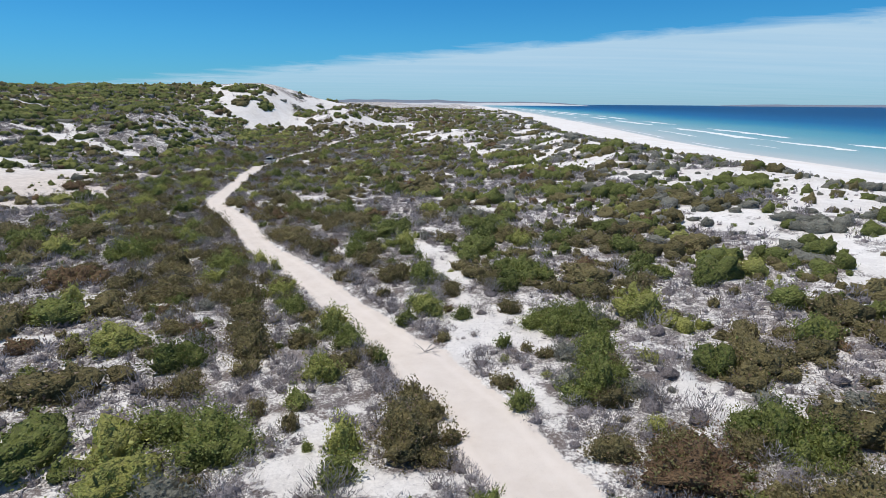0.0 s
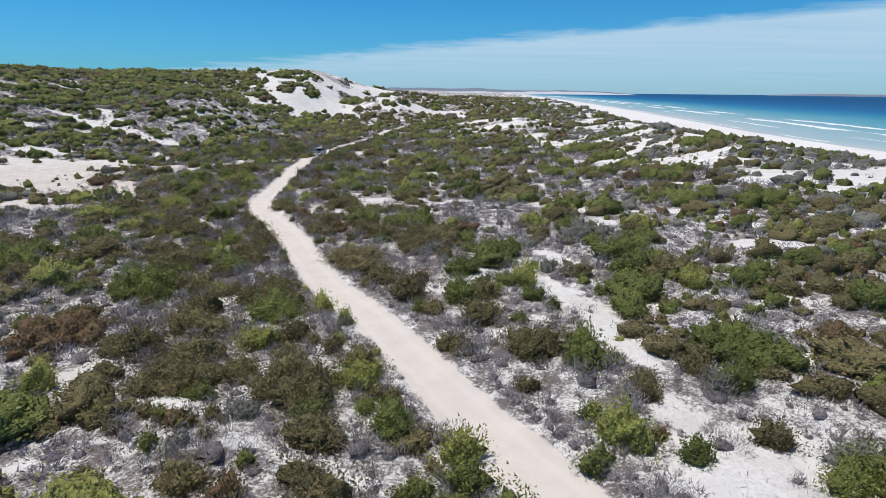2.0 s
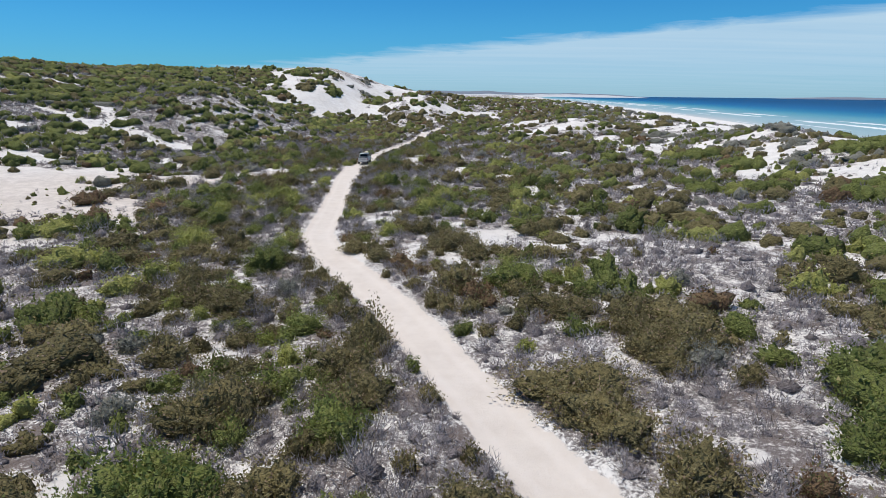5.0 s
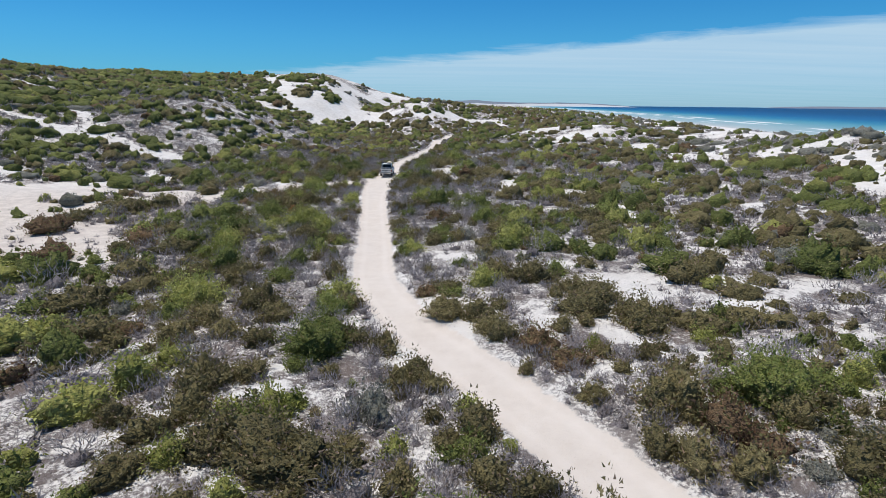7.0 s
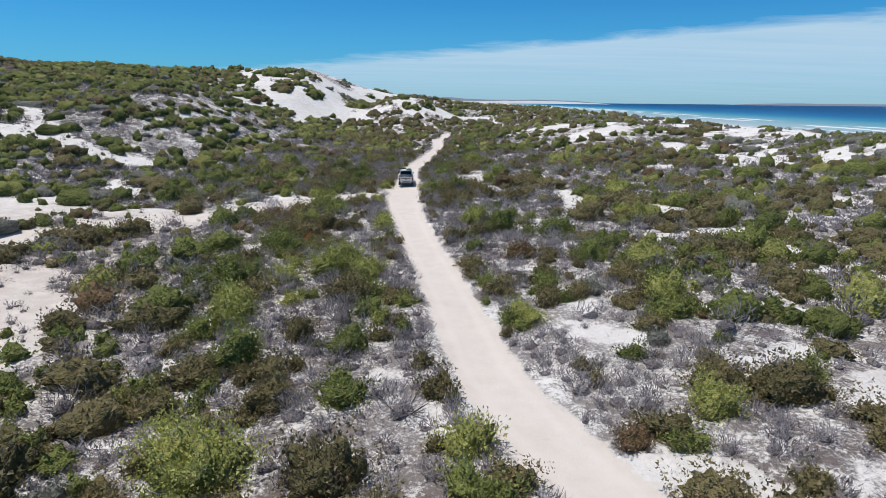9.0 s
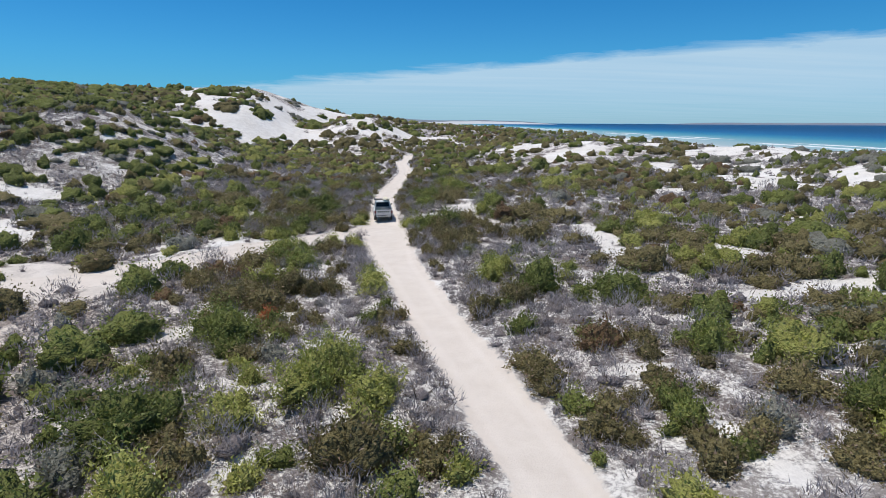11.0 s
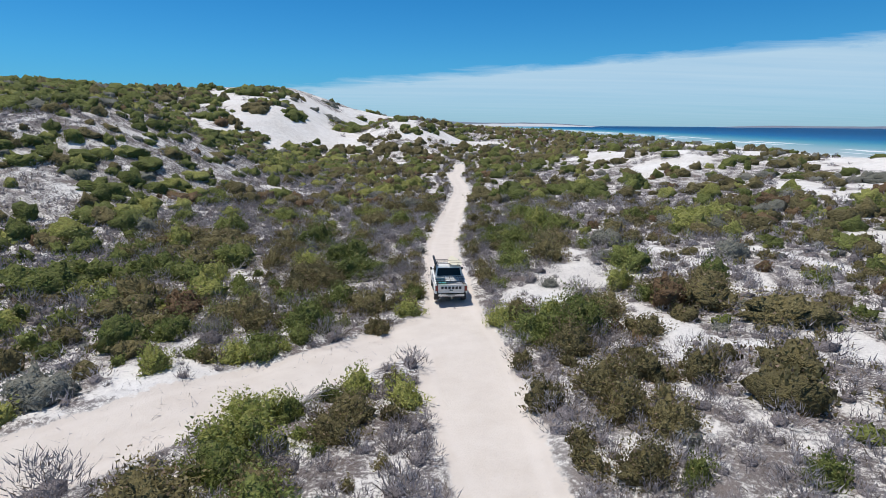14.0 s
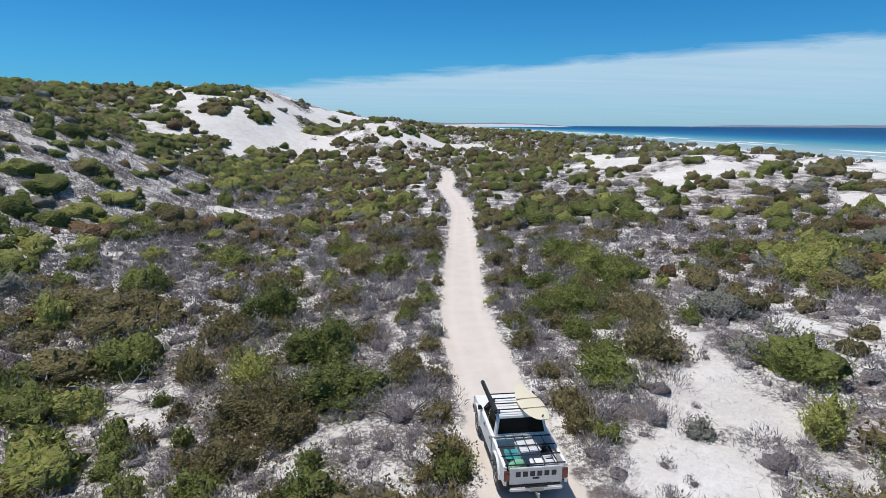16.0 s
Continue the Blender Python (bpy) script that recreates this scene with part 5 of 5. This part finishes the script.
def build_ute():
    ute = new("pickup_truck")
    tagged(ute, "dusty white double-cab pickup truck stopped on a sand track", "pickup truck")
    R, F = -1.42, 1.43  # rear and front axle
    # cab and bonnet, one pressed shell with wheel openings
    nose = [(-0.80, 0.52), (-0.80, 1.13), (0.98, 1.13), (1.06, 1.10), (1.95, 1.03), (2.12, 0.96), (2.16, 0.80), (2.16, 0.56), (F + 0.47, 0.52)] + arch(F, 0.50, 0.45)[1:] + [(0.9, 0.50)]
    part("cab_body", side_loft(nose, [(-0.825, 0.02), (-0.845, 0.0), (-0.80, -0.004), (0.80, -0.004), (0.845, 0.0), (0.825, 0.02)]), WHITE, ute, "white painted cab and bonnet")
    belt = [(-0.775, -0.78), (0.775, -0.78), (0.775, 0.95), (-0.775, 0.95)]
    mid = [(-0.715, -0.73), (0.715, -0.73), (0.715, 0.64), (-0.715, 0.64)]
    roof = [(-0.66, -0.66), (0.66, -0.66), (0.66, 0.34), (-0.66, 0.34)]
    top = [(-0.57, -0.56), (0.57, -0.56), (0.57, 0.22), (-0.57, 0.22)]
    house = soften(loft([[(x, y, z) for x, y in s] for s, z in ((belt, 1.12), (mid, 1.45), (roof, 1.69), (top, 1.735))]), 0.03, 2)
    part("cab_roof", house, WHITE, ute, "white roof and window pillars")
    lerp = lambda z: min(1, max(0, (z - 1.12) / 0.57))
    sx = lambda z: 0.775 - 0.115 * lerp(z)
    rear = lambda z: -0.78 + 0.12 * lerp(z)
    front = lambda z: 0.95 - 0.61 * lerp(z)
    part("rear_window", quad_pane([(-0.68, rear(1.18), 1.18), (0.68, rear(1.18), 1.18), (0.60, rear(1.60), 1.60), (-0.60, rear(1.60), 1.60)], (0, -1, 0.2), 0.02), GLASS, ute, "dark tinted glass")
    part("windscreen", quad_pane([(-0.70, front(1.17), 1.17), (0.70, front(1.17), 1.17), (0.60, front(1.62), 1.62), (-0.60, front(1.62), 1.62)], (0, 0.65, 0.75), 0.02), GLASS, ute, "dark tinted glass")
    for s in (-1, 1):
        for y0, y1, t0, t1 in ((-0.66, 0.06, -0.58, 0.06), (0.13, 0.82, 0.13, 0.40)):
            part("side_window", quad_pane([(s * sx(1.18), y0, 1.18), (s * sx(1.18), y1, 1.18), (s * sx(1.60), t1, 1.60), (s * sx(1.60), t0, 1.60)], (s, 0, 0.25), 0.016), GLASS, ute, "dark tinted glass")
        for y0, y1 in ((-0.72, 0.08), (0.11, 0.93)):
            door = part("door", box(s * 0.838 if s > 0 else -0.856, 0.856 if s > 0 else -0.838, y0, y1, 0.56, 1.115, 0.006), WHITE, ute)
            part("handle", box(s * 0.852 if s > 0 else -0.878, 0.878 if s > 0 else -0.852, y0 + 0.04, y0 + 0.17, 0.97, 1.00, 0.005), BLACK, door, "black handle")
        part("side_mirror", soften(loft([[(s * 0.80, 0.74, 1.16), (s * 0.96, 0.74, 1.16), (s * 0.97, 0.74, 1.31), (s * 0.86, 0.74, 1.31)], [(s * 0.84, 0.83, 1.18), (s * 0.95, 0.83, 1.18), (s * 0.95, 0.83, 1.29), (s * 0.87, 0.83, 1.29)]]), 0.01), BLACK, ute, "black door mirror")
        part("side_step", tube((s * 0.86, -0.85, 0.42), (s * 0.86, 0.92, 0.42), 0.032), BLACK, ute, "black tubular side step")
        part("front_guard", flare(s, F), DUSTY, ute)
        part("rear_guard", flare(s, R), DUSTY, ute)
        part("mud_flap", box(s * 0.70 - 0.12, s * 0.70 + 0.12, R - 0.47, R - 0.455, 0.20, 0.52, 0.004), BLACK, ute, "black rubber mud flap")
        part("headlamp", box(s * 0.62 - 0.16, s * 0.62 + 0.16, 2.13, 2.175, 0.72, 0.90, 0.012), GREYBOX, ute)
    part("grille", box(-0.42, 0.42, 2.14, 2.172, 0.70, 0.90, 0.01), BLACK, ute)
    part("front_bumper", box(-0.86, 0.86, 2.08, 2.28, 0.44, 0.66, 0.04), BLACK, ute)
    part("chassis", box(-0.50, 0.50, -2.2, 2.0, 0.36, 0.54, 0.03), BLACK, ute, "black underbody and chassis rails")
    # load tray
    side = [(-0.84, 0.62), (-0.84, 1.10), (-2.30, 1.10), (-2.34, 1.04), (-2.34, 0.60), (R - 0.62, 0.58)] + arch(R, 0.50, 0.45)[::-1]
    for s in (-1, 1):
        tub = side_loft(side, [(s * 0.845, 0.0), (s * 0.835, -0.004), (s * 0.775, 0.0)])
        part("tray_side", tub, WHITE, ute, "white tray side")
        part("tray_rail", box(s * 0.81 - 0.04, s * 0.81 + 0.04, -2.33, -0.84, 1.102, 1.122, 0.008), WHITE, ute, "white capping rail")
        part("tail_lamp", box(s * 0.775 - 0.075, s * 0.775 + 0.075, -2.375, -2.335, 0.74, 1.03, 0.01), RED, ute, "red tail lamp")
        part("turn_lamp", box(s * 0.775 - 0.07, s * 0.775 + 0.07, -2.382, -2.340, 0.90, 0.965, 0.008), AMBER, ute, "amber turn lamp")
    part("tray_front", box(-0.775, 0.775, -0.90, -0.85, 0.60, 1.10, 0.01), WHITE, ute)
    part("tray_floor", box(-0.78, 0.78, -2.31, -0.88, 0.63, 0.67, 0.005), LINER, ute, "dark lined tray floor")
    for s in (-1, 1):
        part("wheel_box", box(s * 0.665 - 0.105, s * 0.665 + 0.105, R - 0.42, R + 0.42, 0.66, 0.88, 0.03), LINER, ute, "dark lined wheel box")
    gate = part("tailgate", box(-0.70, 0.70, -2.365, -2.315, 0.63, 1.10, 0.012), DUSTY, ute, "dusty white tailgate with dark bars")
    for i in range(6):
        x = -0.475 + 0.19 * i
        part("marking_bar", box(x - 0.065, x + 0.065, -2.374, -2.364, 0.85, 0.995, 0.004), LETTER, gate, "dark plain bar")
    part("gate_handle", box(-0.09, 0.09, -2.378, -2.362, 0.77, 0.82, 0.006), BLACK, gate, "black tailgate latch")
    bump = part("rear_bumper", box(-0.70, 0.70, -2.45, -2.36, 0.47, 0.575, 0.025), DUSTY, ute, "dusty pale step bumper")
    part("number_plate", box(-0.19, 0.19, -2.462, -2.448, 0.470, 0.570, 0.004), PLATE, bump, "plain number plate")
    part("step_pad", box(-0.30, 0.30, -2.44, -2.37, 0.573, 0.587, 0.004), BLACK, bump, "black rubber step pad")
    part("tow_bar", tube((0, -2.68, 0.43), (0, -2.2, 0.43), 0.032), STEEL, ute, "bare steel tow bar")
    part("tow_ball", tube((0, -2.66, 0.42), (0, -2.66, 0.54), 0.03), PLATE, ute, "pale covered tow ball")
    # bars over the tray
    for x in (-0.52, -0.26, 0.0, 0.26, 0.52):
        part("tray_bar", tube((x, -2.28, 1.16), (x, -0.90, 1.18), 0.010), BLACK, ute, "thin black bar over the tray")
    for y in (-2.28, -1.84, -1.38, -0.92):
        part("cross_bar", tube((-0.80, y, 1.145), (0.80, y, 1.145), 0.018), BLACK, ute, "black cross bar over the tray")
    # roof rack and rolled awning
    for y in (-0.56, -0.20, 0.12, 0.42):
        part("roof_bar", box(-0.66, 0.66, y - 0.018, y + 0.018, 1.80, 1.83, 0.006), BLACK, ute, "black roof rack bar")
    for s in (-1, 1):
        for y in (-0.56, 0.12):
            part("rack_foot", box(s * 0.60 - 0.02, s * 0.60 + 0.02, y - 0.04, y + 0.04, 1.66, 1.81, 0.006), BLACK, ute, "black rack foot")
    part("rack_rail", box(-0.68, -0.65, -0.62, 0.48, 1.80, 1.84, 0.006), BLACK, ute, "black rack side rail")
    part("rack_rail", box(0.65, 0.68, -0.62, 0.48, 1.80, 1.84, 0.006), BLACK, ute, "black rack side rail")
    part("awning", box(-0.80, -0.685, -0.80, 1.25, 1.80, 1.92, 0.03), BLACK, ute, "long black rolled awning bag")
    for s in (-1, 1):
        for y in (R, F):
            build_wheel(ute, s * 0.74, y)
    return ute


def flare(s, cy):
    inner, outer, out = arch(cy, 0.50, 0.44, 10), arch(cy, 0.50, 0.50, 10), []
    rows = [[(s * 0.84, y, z) for y, z in outer], [(s * 0.895, y, z) for y, z in arch(cy, 0.50, 0.475, 10)], [(s * 0.895, y, z) for y, z in inner], [(s * 0.80, y, z) for y, z in inner]]
    bm = bmesh.new()
    grid = [[bm.verts.new(p) for p in r] for r in rows]
    for a, b in zip(grid, grid[1:] + grid[:1]):
        for i in range(len(a) - 1):
            bm.faces.new((a[i], a[i + 1], b[i + 1], b[i]))
    return bm


def surfboard_mesh():
    rows = []
    n = 18
    for i in range(n + 1):
        t = i / n
        y = -1.12 + 2.24 * t
        w = 0.37 * (math.sin(math.pi * min(1, t * 0.94 + 0.045)) ** 0.62)
        z = 0.10 * (2 * t - 1) ** 4
        th = 0.035 * (math.sin(math.pi * (0.05 + 0.9 * t)) ** 0.5)
        rows.append([(w * math.cos(a), y, z + th * math.sin(a)) for a in np.linspace(0, 6.2832, 14, endpoint=False)])
    return loft(rows)


UTE_X, UTE_Y, UTE_TURN = -39.51, 135.75, 3.6
UTE_Z = float(ground_z(np.array([UTE_X]), np.array([UTE_Y]))[0]) + 0.02
ute = build_ute()
ute.matrix_basis = pose(UTE_X, UTE_Y, UTE_Z, -0.4, 0, UTE_TURN)


def on_ute(name, label, category, x, y, z, turn=0.0):
    top = new(name)
    tagged(top, label, category)
    top.matrix_basis = ute.matrix_basis @ pose(x, y, z, 0, 0, turn)
    return top


board = on_ute("surfboard", "cream surfboard with brown bands strapped to a roof rack", "surfboard", 0.36, -0.42, 1.872, 4)
part("deck", surfboard_mesh(), CREAM, board)
for y in (-0.30, 0.28):
    part("strap", box(-0.36, 0.36, y - 0.02, y + 0.02, 0.034, 0.041, 0.002), STRIPE, board, "dark strap")
part("fin", loft([[(-0.004, -0.98, 0.08), (0.004, -0.98, 0.08), (0.004, -0.86, 0.06), (-0.004, -0.86, 0.06)], [(-0.002, -1.04, 0.19), (0.002, -1.04, 0.19), (0.002, -0.98, 0.19), (-0.002, -0.98, 0.19)]]), BLACK, board, "small black fin")
crate = on_ute("storage_box", "grey lidded plastic box in the tray", "box", 0.02, -1.32, 0.672, 6)
part("body", box(-0.25, 0.30, -0.28, 0.26, 0.0, 0.38, 0.02), GREYBOX, crate)
part("lid", box(-0.27, 0.32, -0.30, 0.28, 0.382, 0.44, 0.02), GREYBOX, crate, "grey lid")
cool = on_ute("cool_box", "blue and white cool box in the tray", "cool box", 0.12, -1.98, 0.672, -3)
part("body", box(-0.17, 0.17, -0.14, 0.14, 0.0, 0.31, 0.02), BLUE, cool, "blue body")
part("lid", box(-0.18, 0.18, -0.15, 0.15, 0.312, 0.37, 0.02), WHITE, cool, "white lid")
crate2 = on_ute("tool_box", "grey metal tool box in the tray", "tool box", 0.48, -1.95, 0.672, 4)
part("body", box(-0.16, 0.16, -0.20, 0.20, 0.0, 0.38, 0.02), GREYBOX, crate2)
part("handle", tube((-0.10, 0, 0.395), (0.10, 0, 0.395), 0.015), BLACK, crate2, "black handle")
bag = on_ute("cloth_bag", "pale green slumped cloth bag in the tray", "bag", -0.36, -1.95, 0.672, 12)
bm = bmesh.new()
bmesh.ops.create_icosphere(bm, subdivisions=3, radius=0.235)
for v in bm.verts:
    k = 1 + 0.25 * noise.noise(v.co * 6)
    v.co = Vector((v.co.x * 1.15 * k, v.co.y * 0.9 * k, max(0.0, 0.19 + v.co.z * 0.95 * k)))
part("sack", bm, GREENY, bag)
crate3 = on_ute("plastic_tub", "teal plastic tub in the tray", "tub", -0.42, -1.42, 0.672, -5)
part("body", loft([[(-0.16, -0.2, 0), (0.16, -0.2, 0), (0.16, 0.2, 0), (-0.16, 0.2, 0)], [(-0.19, -0.24, 0.26), (0.19, -0.24, 0.26), (0.19, 0.24, 0.26), (-0.19, 0.24, 0.26)]]), TEAL, crate3)



# ---- surf and far coast ----
# blue-grey air haze is mixed into these base colours
FAR_LAND = paint("hazy_far_scrub", (0.175, 0.205, 0.25), 0.95, 0, 0.25, 0.02)
ISLE = paint("hazy_far_island", (0.19, 0.21, 0.26), 0.95, 0, 0.15, 0.01)
FAR_SAND = paint("hazy_far_sand", (0.55, 0.56, 0.57), 0.95, 0, 0.12, 0.02)


def foam_line(off, y0, y1, width, seed, name, label, share=0.75, lift=0.25):
    """One breaking wave: a broken, wandering ridge of foam along the shore."""
    rs = np.random.RandomState(seed)
    v, f, before = [], [], False
    for y in np.arange(y0, y1, 1.6):
        on = min(1.0, max(0.0, (share - float(value(y, seed * 7.0, 38, 31))) / 0.16))
        w = width * (0.25 + 1.2 * float(value(y, seed * 13.0, 6, 30)) ** 1.5) * (1 + y / 900) * on
        x = float(shore_x(y)) + off * (1 + 0.25 * (float(value(y, seed * 3.0, 160, 32)) - 0.5)) + 2.4 * (float(value(y, seed * 5.0, 18, 33)) - 0.5)
        if on > 0.02:
            k = len(v)
            for q, h in ((-1.2 - 0.8 * rs.rand(), 0.0), (-0.35, 0.5), (0.1, 1.0), (0.5, 0.0)):
                v.append((x + q * w, y, SEA_LEVEL + 0.03 + lift * h * on * (0.6 + 0.6 * rs.rand())))
            if before:
                for i in range(3):
                    f.append((k - 4 + i, k - 3 + i, k + i + 1, k + i))
        before = on > 0.02
    ob = new(name, quick_mesh(name, np.array(v), np.array(f)))
    ob.data.materials.append(FOAM)
    return tagged(ob, label, "wave", "breaking waves", "structure")


foam_line(5, 20, 1500, 0.8, 1, "shore_foam", "thin white foam line along the beach", 0.45, 0.05)
foam_line(24, 60, 1500, 0.9, 2, "inner_surf", "small white breaking wave near the beach", 0.34, 0.12)
foam_line(46, 100, 1800, 2.2, 3, "surf", "long white breaking wave off the beach", 0.62, 0.25)
foam_line(66, 200, 1800, 2.8, 4, "outer_surf", "white breaking wave further offshore", 0.5, 0.25)


def far_ridge(name, label, x0, x1, y, height, depth, seed, mat, crest=0.5):
    """A low far coast: a long mound with an uneven crest."""
    xs = np.linspace(x0, x1, 90)
    t = (xs - x0) / (x1 - x0)
    top = height * np.sin(np.pi * np.clip(t, 0, 1)) ** crest * (0.55 + 0.6 * value(xs, 0 * xs + seed, (x1 - x0) / 9, 40) + 0.2 * value(xs, 0 * xs + seed, (x1 - x0) / 30, 41))
    rows = [(0, 0.0), (0.25, 0.75), (0.5, 1.0), (1.0, 0.0)]
    v = np.array([(x, y + depth * (d - 0.5), SEA_LEVEL - 0.3 + h * k) for d, k in rows for x, h in zip(xs, top)])
    n = len(xs)
    f = np.array([(r * n + i, r * n + i + 1, (r + 1) * n + i + 1, (r + 1) * n + i) for r in range(3) for i in range(n - 1)])
    ob = new(name, quick_mesh(name, v, f))
    ob.data.materials.append(mat)
    ob.data.polygons.foreach_set("use_smooth", np.ones(len(f), bool))
    return tagged(ob, label, "coast", kind="structure")


far_ridge("far_headland", "low hazy headland across the bay", -1500, 780, 3300, 30, 600, 3.3, FAR_LAND)
far_ridge("far_headland_dunes", "pale dune strip below a far headland", -500, 760, 2990, 13, 160, 9.1, FAR_SAND, 0.6)
far_ridge("near_coast_dunes", "white dunes along the far beach", -420, 190, 2300, 12, 260, 5.2, FAR_SAND, 0.7)
far_ridge("far_island", "faint low land on the sea horizon", 1850, 4300, 3900, 16, 500, 6.4, ISLE, 0.3)


# ---- dead branches ----
def dead_branch(x, y, size, seed):
    """A bleached dead bush: a few bare tapered limbs with forks."""
    rs = np.random.RandomState(seed)
    z = float(ground_z(np.array([x]), np.array([y]))[0])
    top = new("dead_branch")
    top.location = (x, y, z)
    tagged(top, "bleached bare dead branches lying on pale sand", "branch", "dead branches")

    def limb(p, d, length, r, depth):
        rings = []
        for i in range(5):
            t = i / 4
            q = p + d * length * t + Vector((0.10 * math.sin(3 * t + seed), 0.08 * math.cos(2.4 * t + seed), 0.10 * t * t)) * length
            side = d.orthogonal().normalized()
            up = d.cross(side)
            rr = r * (1 - 0.75 * t)
            rings.append([tuple(q + side * rr * math.cos(a) + up * rr * math.sin(a)) for a in (0, 1.257, 2.513, 3.77, 5.027)])
        part("limb", loft(rings), BLEACHED, top)
        if depth:
            for _ in range(3):
                t = 0.35 + 0.55 * rs.rand()
                e = (d + Vector(rs.normal(size=3)) * 0.55).normalized()
                e.z = abs(e.z) * 0.6
                limb(p + d * length * t, e, length * (0.35 + 0.25 * rs.rand()), r * 0.5, depth - 1)

    for i in range(4):
        a = rs.rand() * 6.283
        limb(Vector((0, 0, 0.02)), Vector((math.cos(a), math.sin(a), 0.35 + 0.5 * rs.rand())).normalized(), size * (0.7 + 0.5 * rs.rand()), 0.03, 1)


BLEACHED = paint("bleached_wood", (0.42, 0.39, 0.36), 0.9, 0, 0.2, 9.0)
for i, (x, y, size) in enumerate([(-53.6, 140.8, 1.3), (-53.7, 141.5, 1.1), (-45.0, 93.6, 1.2), (-38.4, 67.0, 1.0), (-42.2, 77.2, 0.6), (-44.7, 122.1, 0.9), (-0.7, 29.0, 0.8)]):
    dead_branch(x, y, size, 50 + i)
